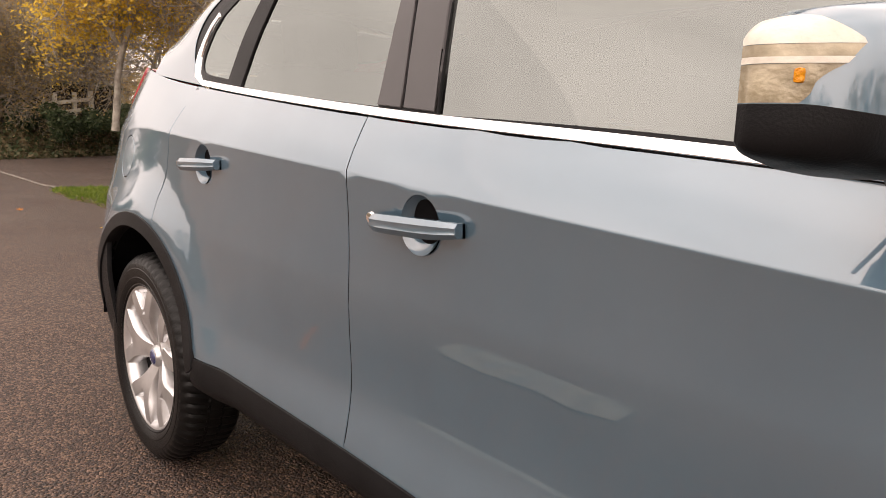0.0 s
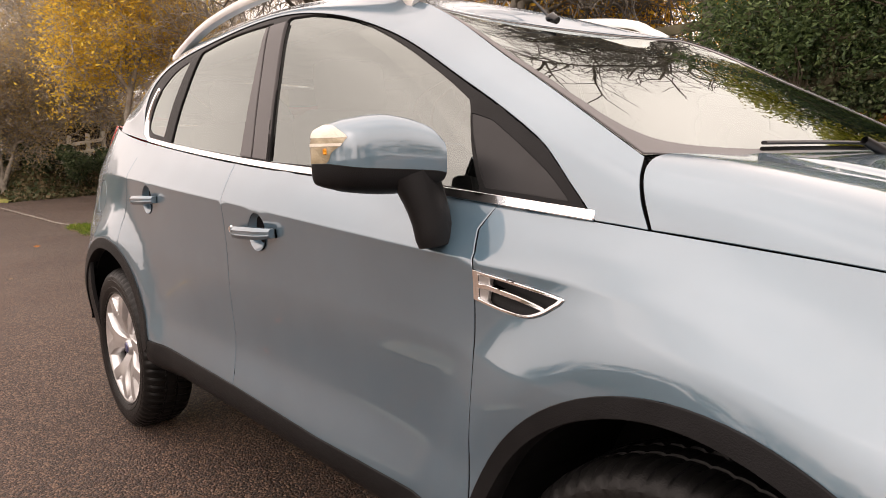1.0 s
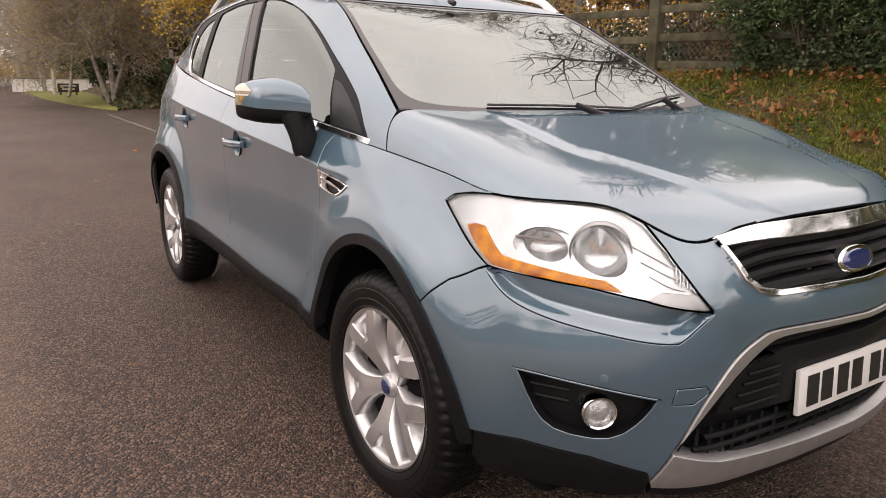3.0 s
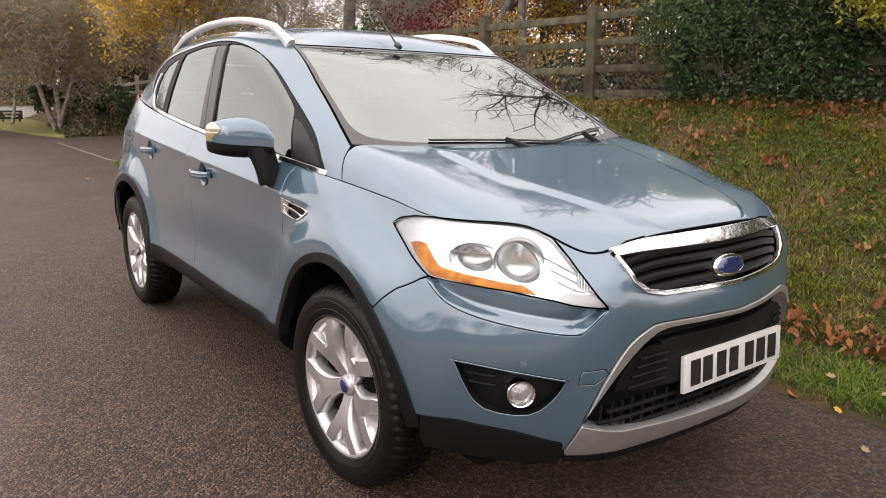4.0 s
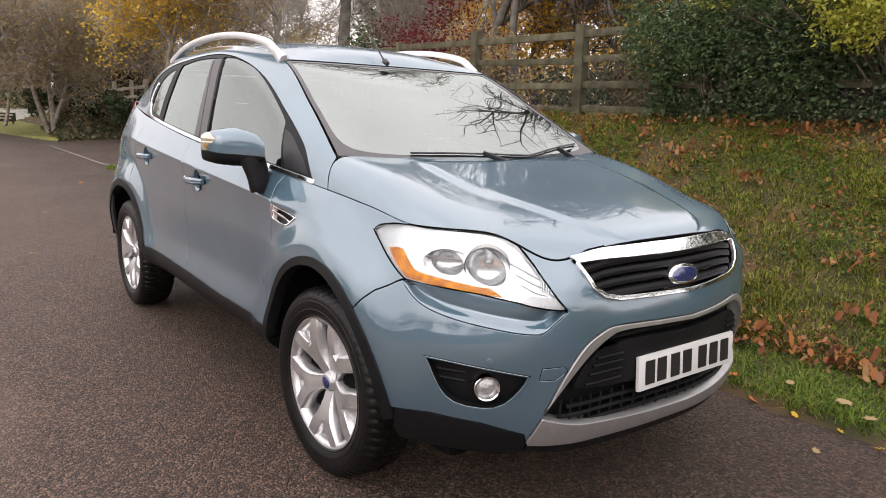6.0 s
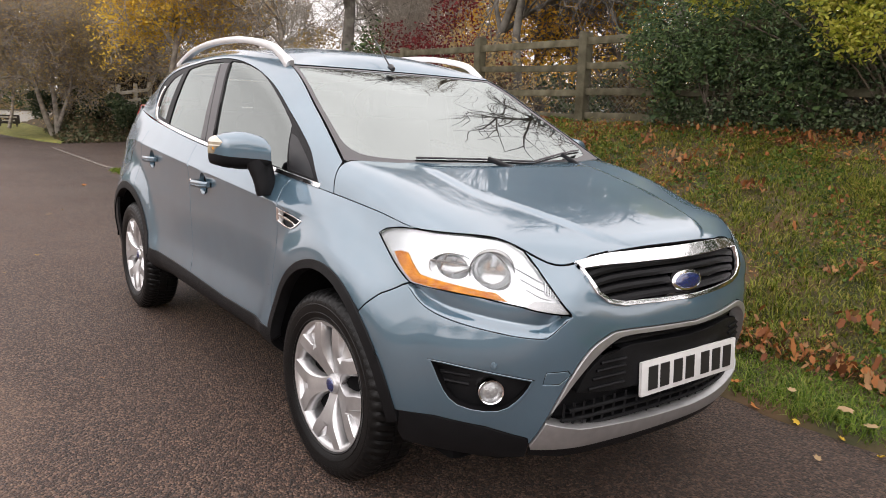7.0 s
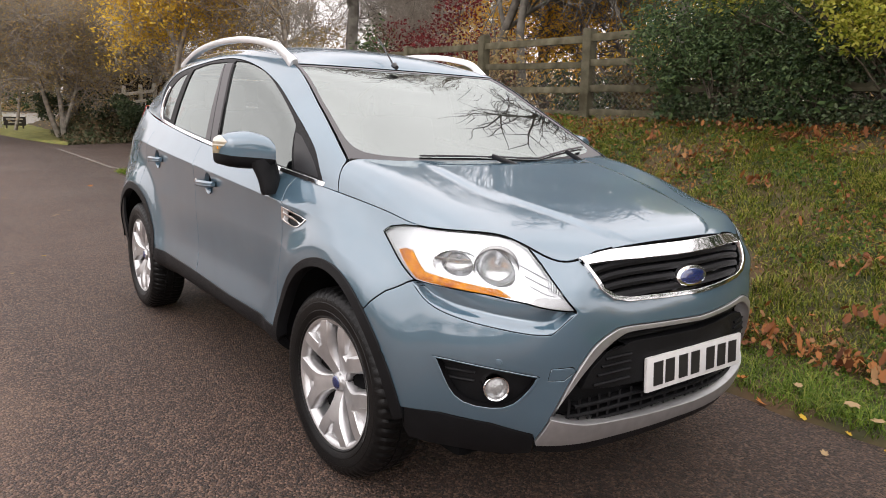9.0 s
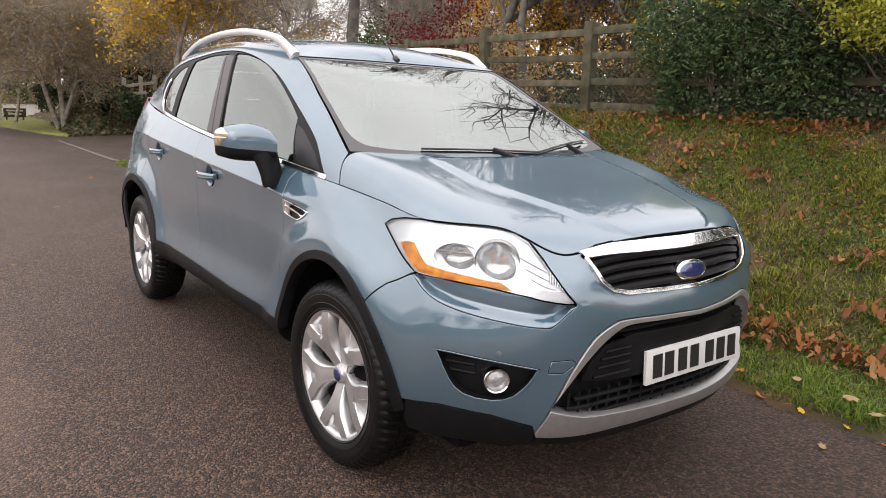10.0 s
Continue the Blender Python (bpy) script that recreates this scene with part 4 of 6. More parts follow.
        part("wheel_nut", nut, DARK_TRIM, rim, smooth=30)
    hub = bm_turned([(.026, -.072), (.031, -.070), (.036, -.060), (.040, -.02)], 40)
    part("hub", hub, ALLOY, rim, smooth=40)
    part("hub_cap", bm_turned([(0, -.077), (.018, -.076), (.025, -.073), (.027, -.069)], 32), BADGE_BLUE, rim, "small dark blue hub cap", smooth=50)
    v = bm_tube([(.0, -.06, -.205), (.0, -.072, -.185)], .004, 8)
    v.transform(Matrix.Rotation(radians(18), 4, "Y"))
    part("valve", v, RUBBER, rim)
    return w


first = wheel_parts()
first.parent = car
spots = [(0, -.787, 1, 0), (-WHEELBASE, -.787, 1, 25), (0, .787, -1, 10), (-WHEELBASE, .787, -1, 40)]
for i, (x, y, s, a) in enumerate(spots):
    m = Matrix.Translation((x, y, TYRE_R)) @ (Matrix() if s == 1 else Matrix.Rotation(math.pi, 4, "Z")) @ Matrix.Rotation(radians(2.2 if x == 0 else 0), 4, "Z") @ Matrix.Rotation(radians(a), 4, "Y")
    if i == 0:
        first.matrix_local = m
    else:
        copy_thing(first, m)

# wing mirrors
for s in (1, -1):
    mir = tagged(new("wing_mirror"), "door mirror with a blue cap and a black foot")
    mir.parent = car

    front_line = [(-.490, -.868), (-.499, -.890), (-.522, -.955), (-.548, -1.022), (-.575, -1.050), (-.608, -1.066), (-.632, -1.072), (-.647, -1.066)]
    back_line = [(-.578, -.866), (-.588, -.890), (-.610, -.950), (-.630, -1.005), (-.638, -1.028), (-.644, -1.044), (-.649, -1.052), (-.652, -1.056)]
    heights = [(1.196, 1.100), (1.220, 1.088), (1.236, 1.085), (1.229, 1.091), (1.221, 1.097), (1.213, 1.102), (1.206, 1.107), (1.198, 1.114)]

    def tilt(q, z):
        """The angle round the housing at which station q has the height z."""
        hi, lo = spline(heights, q)
        k = np.clip((z - (hi + lo) / 2) / ((hi - lo) / 2), -1, 1)
        return math.asin(math.copysign(abs(k) ** (1 / .55), k))

    def housing(q, a, lift=0.0):
        f, r, (hi, lo) = spline(front_line, q), spline(back_line, q), spline(heights, q)
        c, e = abs(math.cos(a)) ** .55, math.copysign(abs(math.sin(a)) ** .55, math.sin(a))
        p = r + (f - r) * c
        n = np.array((*(f - r) / np.linalg.norm(f - r) * math.cos(a), math.sin(a)))
        o = np.array((p[0], p[1], (hi + lo) / 2 + (hi - lo) / 2 * e)) + n * lift
        return (o[0], s * o[1], o[2])

    def shell(name, mat, parent, label, starts, lows, highs, lift=0.0, rows_n=12):
        """A piece of the housing; starts: its first station by height, lows and highs: its limits in height by station."""
        bm = bmesh.new()
        rows = []
        for j in range(rows_n + 1):
            t = j / rows_n
            row = []
            for i in range(33):
                q0 = starts(lows(5) + (min(highs(5), 1.22) - lows(5)) * t)
                q = q0 + (7 - q0) * i / 32
                a0, a1 = tilt(q, lows(q)), tilt(q, highs(q))
                row.append(bm.verts.new(housing(q, a0 + (a1 - a0) * t, lift)))
            rows.append(row)
        for a, b in zip(rows, rows[1:]):
            for i in range(32):
                bm.faces.new((a[i], a[i + 1], b[i + 1], b[i]))
        if lift == 0:
            bm.faces.new([r[0] for r in rows])
        bmesh.ops.recalc_face_normals(bm, faces=bm.faces)
        return part(name, bm, mat, parent, label, smooth=55)

    line = lambda q: 1.124 + .022 * min(1, q / 4.5)
    lens_start = lambda z: float(np.interp(z, [1.146, 1.193, 1.220], [4.75, 3.5, 4.9]))
    whole = lambda z: 0.0
    shell("mirror_cap", PAINT, mir, "light blue mirror cap", whole, line, lambda q: 2.0)
    shell("mirror_base", BLACK_PLASTIC, mir, "black underside", whole, lambda q: 0.0, line)
    ind = shell("side_indicator", CLEAR_LAMP, mir, "clear indicator lens", lens_start, lambda q: 1.147, lambda q: 1.177, .0016)
    shell("indicator_rib", PALE_LENS, ind, "pale rib across the lens", lens_start, lambda q: 1.177, lambda q: 1.182, .0030, 3)
    shell("indicator_band", CLEAR_LAMP, ind, "dim band across the lens", lens_start, lambda q: 1.182, lambda q: 1.192, .0014, 4)
    shell("indicator_top", PALE_LENS, ind, "pale frosted top of the lens", lens_start, lambda q: 1.192, lambda q: 1.220, .0020)
    bulb = bm_box((.008, .008, .012), (0, 0, 0), .003)
    bulb.transform(Matrix.Translation(housing(4.75, tilt(4.75, 1.168), .0005)))
    part("indicator_bulb", bulb, AMBER, ind, "small amber bulb", smooth=50)
    edge = lambda side: [housing(q, side * math.pi / 2) for q in np.linspace(0, 7, 22)]
    rim_bm = bmesh.new()
    up, down = [rim_bm.verts.new(p) for p in edge(1)], [rim_bm.verts.new(p) for p in edge(-1)]
    for i in range(21):
        rim_bm.faces.new((up[i], up[i + 1], down[i + 1], down[i]))
    part("mirror_back", rim_bm, BLACK_PLASTIC, mir)
    glassy = bm_box((.006, .15, .09), (-.618, s * -.945, 1.160), .002, Euler((0, 0, s * radians(-26))).to_matrix())
    part("mirror_glass", glassy, CHROME, mir)
    pts = [(-.520, -.874, .985), (-.527, -.878, 1.03), (-.538, -.886, 1.075), (-.552, -.897, 1.12)]
    leg = bm_tube([(x, s * y, z) for x, y, z in curve(pts, 3)], [.050, .055, .056, .056, .057, .058, .060, .062, .064, .066], 14, flat=.62)
    part("mirror_foot", leg, BLACK_PLASTIC, mir, "black plastic foot", smooth=50)

    # side vent
    fn = lower if s == 1 else mirrored(lower)
    vent = panel("side_vent", fn, vent_uw, BLACK_PLASTIC, car, "chrome-edged side vent", lift=-.016, depth=.003, gap=-.002, step=(.03, .05))[0]
    ring_in = shrunk(vent_uw, .90, np.array(vent_uw).mean(0))
    panel("vent_frame", fn, vent_uw, CHROME, vent, holes=[ring_in], lift=.004, depth=.02, gap=0, step=(.02, .03))
    bar = [(-.404, .925), (-.374, .926), (-.31, .916), (-.243, .9025), (-.243, .8985), (-.31, .910), (-.374, .919), (-.404, .920)]
    panel("vent_bar", fn, side_xz(bar), CHROME, vent, lift=.003, depth=.015, gap=0, step=(.02, .03))
    panel("vent_plate", fn, side_xz([(-.407, .947), (-.372, .942), (-.384, .893), (-.407, .899)]), SATIN, vent, lift=-.004, depth=.01, gap=0, step=(.02, .03))

    # roof rail
    path = curve([(-.885, -.605, 1.528), (-.94, -.614, 1.568), (-1.06, -.624, 1.622), (-1.40, -.632, 1.668), (-1.80, -.630, 1.676), (-2.15, -.622, 1.652), (-2.42, -.606, 1.606), (-2.54, -.598, 1.575)], 4)
    bm = bmesh.new()
    rows = []
    n = len(path)
    if s == -1:
        path = [(x - .07, y * .985, z) for x, y, z in path]
    for i, p in enumerate(path):
        q = i / (n - 1)
        d = np.array(path[min(i + 1, n - 1)]) - np.array(path[max(i - 1, 0)])
        d /= np.linalg.norm(d)
        up = np.array((-d[2], 0, d[0])) * (-1 if d[0] < 0 else 1)
        up = up if up[2] > 0 else -up
        h = .0155 + .012 * max(0, 1 - q / .16) + .008 * max(0, (q - .88) / .12)
        out = np.array((0, -1, 0))
        o = np.array(p)
        rows.append([bm.verts.new(tuple((o + out * a + up * b) * (1, s if s == 1 else -LEFT, 1))) for a, b in ((-.016, -h), (.014, -h), (.020, -.2 * h), (.016, .7 * h), (.004, h), (-.010, h), (-.018, .3 * h))])
    for a, b in zip(rows, rows[1:]):
        for k in range(7):
            bm.faces.new((a[k], a[(k + 1) % 7], b[(k + 1) % 7], b[k]))
    bm.faces.new(rows[0])
    bm.faces.new(rows[-1][::-1])
    bmesh.ops.recalc_face_normals(bm, faces=bm.faces)
    part("roof_rail", bm, RAIL, car, "bright silver roof rail", smooth=50)

# aerial and wipers
aer = part("aerial", bm_tube([(-.985, 0, 1.557), (-1.03, 0, 1.60), (-1.16, 0, 1.720)], [.006, .004, .003], 8), GLOSS_BLACK, car, "short black roof aerial")
part("aerial_foot", bm_tube([(-.965, 0, 1.553), (-.985, 0, 1.566), (-1.005, 0, 1.566)], [.012, .016, .010], 10), GLOSS_BLACK, aer, smooth=60)


def wiper(blade_a, blade_b, pivot, knob):
    on = lambda v, b, h: screen(v, b) + np.array((.39, 0, .92)) * h
    a, b = np.array(blade_a), np.array(blade_b)
    pts = [on(*(a + (b - a) * k / 8), .018 + .006 * math.sin(math.pi * k / 8)) for k in range(9)]
    w = part("wiper", bm_tube(pts, .007, 6, flat=.6), SATIN_BLACK, car, "black windscreen wiper")
    part("wiper_arm", bm_tube([on(*pivot, .01), on(*knob, .035), pts[5]], [.013, .010, .007], 8), SATIN_BLACK, w, smooth=50)
    part("wiper_rubber", bm_tube([p - np.array((.39, 0, .92)) * .012 for p in pts], .004, 5), RUBBER, w)


wiper((-.60, .030), (.22, .012), (.0, -.02), (-.16, .010))
wiper((.22, .012), (.80, .085), (.62, -.02), (.50, .03))

# cabin
part("cabin_floor", bm_box((2.6, 1.35, .05), (-1.35, 0, .45), .01), CABIN, car)
dash = bmesh.new()
bm_box((.55, 1.36, .20), (-.40, 0, .985), .06, bm=dash, seg=4)
bm_box((.25, .36, .10), (-.57, -.37, 1.075), .04, bm=dash, seg=4)
part("dashboard", dash, CABIN, car, "dark dashboard", smooth=50)
st = bm_turned([(.185 + .013 * math.cos(a), .013 * math.sin(a)) for a in (2 * math.pi * k / 10 for k in range(11))], 40)
st.transform(pose(-.72, -.37, 1.03, 0, 0, 0) @ Matrix.Rotation(radians(65), 4, "Y") @ Matrix.Rotation(radians(90), 4, "X"))
wheel = part("steering_wheel", st, CABIN, car, "dark steering wheel", smooth=60)
part("steering_boss", bm_box((.06, .30, .10), (-.72, -.37, 1.02), .03, Euler((0, radians(25), 0)).to_matrix()), CABIN, wheel, smooth=50)
for x, y in ((-1.30, -.37), (-1.30, .37), (-2.15, -.38), (-2.15, .38)):
    seat = tagged(new("seat"), "dark cloth car seat")
    seat.parent = car
    part("cushion", bm_box((.50, .50, .16), (x + .15, y, .66), .06, seg=4), SEAT, seat, smooth=60)
    part("backrest", bm_box((.14, .48, .62), (x - .16, y, 1.00), .06, Euler((0, radians(-14), 0)).to_matrix(), seg=4), SEAT, seat, smooth=60)
    part("headrest", bm_box((.09, .26, .17), (x - .27, y, 1.39), .04, Euler((0, radians(-8), 0)).to_matrix(), seg=4), SEAT, seat, smooth=60)
part("rear_view_mirror", bm_box((.03, .24, .07), (-.83, 0, 1.40), .012, seg=3), CABIN, car, smooth=50)
part("roof_lining", bm_box((1.35, .96, .02), (-1.98, 0, 1.545), .008), material("pale_roof_lining", (.45, .45, .43), .9), car)

# ---- ground and road ----


def node_material(name):
    m = bpy.data.materials.new(name)
    m.use_nodes = True
    return m, m.node_tree.nodes, m.node_tree.links


def asphalt_material():
    """Worn road surface: small stones in a dark binder, with broad dusty and glossier patches; shade towards the verge
    is painted in.
    """
    m, n, l = node_material("worn_brown_asphalt")
    b = n["Principled BSDF"]
    tc = n.new("ShaderNodeTexCoord")
    chips = n.new("ShaderNodeTexVoronoi")
    chips.inputs["Scale"].default_value = 110
    l.new(tc.outputs["Object"], chips.inputs["Vector"])
    grit = n.new("ShaderNodeTexNoise")
    grit.inputs["Scale"].default_value, grit.inputs["Detail"].default_value = 260, 3
    l.new(tc.outputs["Object"], grit.inputs["Vector"])
    patch = n.new("ShaderNodeTexNoise")
    patch.inputs["Scale"].default_value, patch.inputs["Detail"].default_value = .55, 7
    l.new(tc.outputs["Object"], patch.inputs["Vector"])
    stone = n.new("ShaderNodeValToRGB")
    e = stone.color_ramp.elements
    e[0].position, e[0].color = .0, (.0150, .0096, .0076, 1)
    e[1].position, e[1].color = 1, (.215, .132, .090, 1)
    mid = e.new(.55)
    mid.color = (.060, .0325, .0220, 1)
    sep = n.new("ShaderNodeSeparateColor")
    l.new(chips.outputs["Color"], sep.inputs[0])
    l.new(sep.outputs[0], stone.inputs["Fac"])
    # dust that gathers along the far half of the lane
    geo = n.new("ShaderNodeSeparateXYZ")
    l.new(tc.outputs["Object"], geo.inputs[0])
    lane = n.new("ShaderNodeMapRange")
    lane.inputs["From Min"].default_value, lane.inputs["From Max"].default_value = -1.45, -2.25
    l.new(geo.outputs["Y"], lane.inputs["Value"])
    add = n.new("ShaderNodeMath")
    add.operation = "MULTIPLY_ADD"
    l.new(patch.outputs["Fac"], add.inputs[0])
    add.inputs[1].default_value = 1.6
    sub = n.new("ShaderNodeMath")
    sub.operation = "SUBTRACT"
    l.new(lane.outputs["Result"], sub.inputs[0])
    sub.inputs[1].default_value = 1.02
    l.new(sub.outputs[0], add.inputs[2])
    cl = n.new("ShaderNodeClamp")
    l.new(add.outputs[0], cl.inputs["Value"])
    dust = n.new("ShaderNodeMix")
    dust.data_type = "RGBA"
    dust.inputs[7].default_value = (.34, .225, .158, 1)
    half = n.new("ShaderNodeMath")
    half.operation = "MULTIPLY"
    half.inputs[1].default_value = .58
    l.new(cl.outputs[0], half.inputs[0])
    l.new(half.outputs[0], dust.inputs[0])
    # shade under the car and beside the bank, painted in as darker stone
    verge_shade = n.new("ShaderNodeMapRange")
    verge_shade.inputs["From Min"].default_value, verge_shade.inputs["From Max"].default_value = -.9, .4
    verge_shade.inputs["To Min"].default_value, verge_shade.inputs["To Max"].default_value = 1.0, .68
    l.new(geo.outputs["Y"], verge_shade.inputs["Value"])
    shaded_stone = n.new("ShaderNodeVectorMath")
    shaded_stone.operation = "SCALE"
    l.new(stone.outputs["Color"], shaded_stone.inputs[0])
    l.new(verge_shade.outputs["Result"], shaded_stone.inputs["Scale"])
    l.new(shaded_stone.outputs["Vector"], dust.inputs[6])
    l.new(dust.outputs[2], b.inputs["Base Color"])
    b.inputs["Roughness"].default_value = .62
    rr = n.new("ShaderNodeMapRange")
    rr.inputs["To Min"].default_value, rr.inputs["To Max"].default_value = .45, .8
    l.new(patch.outputs["Fac"], rr.inputs["Value"])
    l.new(rr.outputs["Result"], b.inputs["Roughness"])
    mixh = n.new("ShaderNodeMath")
    mixh.operation = "MULTIPLY_ADD"
    l.new(grit.outputs["Fac"], mixh.inputs[0])
    mixh.inputs[1].default_value = .4
    l.new(chips.outputs["Distance"], mixh.inputs[2])
    bump = n.new("ShaderNodeBump")
    bump.invert = True
    bump.inputs["Strength"].default_value, bump.inputs["Distance"].default_value = 1.0, .014
    l.new(mixh.outputs[0], bump.inputs["Height"])
    l.new(bump.outputs["Normal"], b.inputs["Normal"])
    return m


def island_material(name, colours, rough=.7, through=.25, bump=0):
    """Leaves and blades: each piece takes its own colour; thin enough to let light through."""
    m, n, l = node_material(name)
    b = n["Principled BSDF"]
    b.inputs["Roughness"].default_value, b.inputs["Specular IOR Level"].default_value = rough, .22
    geo = n.new("ShaderNodeNewGeometry")
    ramp = n.new("ShaderNodeValToRGB")
    e = ramp.color_ramp.elements
    for i, c in enumerate(colours):
        p = i / (len(colours) - 1)
        k = e[0] if i == 0 else e[len(e) - 1] if i == len(colours) - 1 else e.new(p)
        k.position, k.color = p, (*c, 1)
    l.new(geo.outputs["Random Per Island"], ramp.inputs["Fac"])
    l.new(ramp.outputs["Color"], b.inputs["Base Color"])
    tr = n.new("ShaderNodeBsdfTranslucent")
    l.new(ramp.outputs["Color"], tr.inputs["Color"])
    mx = n.new("ShaderNodeMixShader")
    mx.inputs[0].default_value = through
    l.new(b.outputs[0], mx.inputs[1])
    l.new(tr.outputs[0], mx.inputs[2])
    l.new(mx.outputs[0], n["Material Output"].inputs["Surface"])
    return m


ASPHALT = asphalt_material()
SOIL = material("mossy_soil_and_grass", (.044, .050, .015), .95, 0, .35, 2.6, .8, 30, second=(.095, .052, .024))
BLADES = island_material("grass_blades", [(.034, .056, .006), (.098, .130, .012), (.20, .225, .026), (.32, .255, .075)], .6, .3)
VERGE_BLADES = island_material("verge_grass_blades", [(.030, .064, .005), (.076, .135, .011), (.135, .205, .020), (.24, .25, .055)], .6, .3)
LITTER = island_material("fallen_leaf", [(.085, .034, .016), (.17, .060, .022), (.24, .085, .026), (.30, .125, .038), (.26, .15, .065), (.14, .048, .020)], .7, .12)
GREEN_LEAF = island_material("laurel_leaf", [(.024, .045, .020), (.048, .085, .032), (.085, .135, .05), (.14, .19, .075)], .55, .25)
IVY_LEAF = island_material("ivy_leaf", [(.014, .026, .012), (.036, .058, .024), (.070, .094, .044), (.11, .13, .07)], .5, .16)
LIME_LEAF = island_material("yellow_green_leaf", [(.16, .20, .025), (.30, .32, .04), (.42, .40, .06), (.50, .45, .12)], .5, .45)
GOLD_LEAF = island_material("golden_autumn_leaf", [(.50, .26, .03), (.74, .42, .05), (.82, .54, .07), (.64, .32, .04)], .6, .5)
RED_LEAF = island_material("dark_red_leaf", [(.09, .012, .014), (.17, .020, .024), (.24, .036, .034)], .6, .25)
BROWN_LEAF = island_material("brown_withered_leaf", [(.27, .19, .095), (.42, .30, .14), (.50, .37, .18), (.35, .30, .14)], .7, .5)
BARK = material("grey_brown_bark", (.11, .098, .08), .9, 0, .35, 5, .6, 40, second=(.17, .155, .13))
THORN_BARK = material("brown_thorn_bark", (.25, .22, .18), .9, 0, .35, 5, .5, 40, second=(.36, .32, .27))
FAR_BARK = material("grey_twig_bark", (.36, .32, .27), .9, 0, .3, 5, .5, 40, second=(.46, .42, .36))
TWIG = material("brown_twig", (.12, .095, .07), .9, 0, .3, 3)
WOOD = material("weathered_fence_wood", (.078, .068, .040), .88, 0, .3, 5, .5, 50, second=(.125, .114, .076), each=.18, spec=.15)
PALE_WOOD = material("whitened_gate_wood", (.42, .39, .33), .8, 0, .15, 4, .2, 40)
WIRE = material("galvanised_wire", (.13, .125, .11), .6, .3, .25, 10)
PAINT_LINE = material("worn_white_road_paint", (.20, .185, .16), .8, 0, .3, 9, .4, 90)
KERB = material("pale_kerb_stone", (.15, .13, .11), .85, 0, .2, 4, .3, 60, each=.1)
DARK_WOOD = material("dark_stained_boards", (.035, .028, .022), .8, 0, .3, 4, .3, 30, each=.15)
MOSS = material("mossy_roof_felt", (.10, .12, .035), .95, 0, .4, 2, .6, 20, second=(.07, .055, .04))
WALL_WHITE = material("white_wall", (.70, .68, .64), .85, 0, .1, 2)

rng = np.random.default_rng(7)


def sheet(name, verts, faces, mat, label="", category="", kind="", parent=None, smooth=False, group=""):
    """One mesh from arrays; faces: rows of equal length."""
    verts, faces = np.asarray(verts, np.float32), np.asarray(faces, np.int32)
    me = bpy.data.meshes.new(name)
    k = faces.shape[1]
    me.vertices.add(len(verts))
    me.vertices.foreach_set("co", verts.ravel())
    me.loops.add(faces.size)
    me.loops.foreach_set("vertex_index", faces.ravel())
    me.polygons.add(len(faces))
    me.polygons.foreach_set("loop_start", np.arange(0, faces.size, k, dtype=np.int32))
    me.polygons.foreach_set("loop_total", np.full(len(faces), k, np.int32))
    if smooth:
        me.polygons.foreach_set("use_smooth", np.ones(len(faces), bool))
    me.materials.append(mat)
    me.update(calc_edges=True)
    ob = new(name, me)
    if parent is not None:
        ob.parent = parent
    return tagged(ob, label, category, group, kind)


def step01(x, a, b):
    t = np.clip((np.asarray(x, float) - a) / (b - a), 0, 1)
    return t * t * (3 - 2 * t)


def wave(x, y, f, seed=0.0):
    return np.sin(x * f + seed) * np.cos(y * f * 1.3 + seed * 2.1) + .5 * np.sin(x * f * 2.3 + y * f * 1.7 + seed)


def road_edge(x):
    return 1.10 + .05 * np.sin(x * 1.7) + .03 * np.sin(x * 5.1 + 1) + .012 * np.sin(x * 17) - .004 * x


def bank_z(x, y):
    """The verge and the bank on the car's left side."""
    e = y - road_edge(x)
    up = .035 * step01(e, -.02, .10) + .03 * step01(e, .2, .7) + np.clip(y - 1.75, 0, 3.15) * .402 + np.clip(y - 4.9, 0, 40) * .03
    up = up + (.020 * wave(x, y, 2.1) + .013 * wave(x, y, 7.3, 1.0) + .014 * wave(x, y, 13.0, .6)) * step01(e, .35, 1.2)
    return up * step01(x, -13.2, -9.5) + .03 * step01(x, -13.5, -13.0) * step01(e, -.02, .1) * (1 - step01(x, -11, -9.5)) - .06 * (1 - step01(e, -.05, .02))


def far_bank_z(x, y):
    """The ivy bank beyond the side drive."""
    d = (-x - 23.3) - .75 * (y - 1.6)
    return 1.0 * step01(d, 0, 3.2) * step01(y - (1.95 + .09 * (-x - 24)), 0, 1.3) + .02 * wave(x, y, 3.0) * step01(d, 0, 1) - .03


def grid_sheet(name, xs, ys, fz, mat, **tags):
    gx, gy = np.meshgrid(xs, ys, indexing="ij")
    v = np.stack([gx, gy, fz(gx, gy)], -1).reshape(-1, 3)
    nx, ny = len(xs), len(ys)
    i = (np.arange(nx - 1)[:, None] * ny + np.arange(ny - 1)[None]).ravel()
    f = np.stack([i, i + ny, i + ny + 1, i + 1], -1)
    return sheet(name, v, f, mat, smooth=True, **tags)


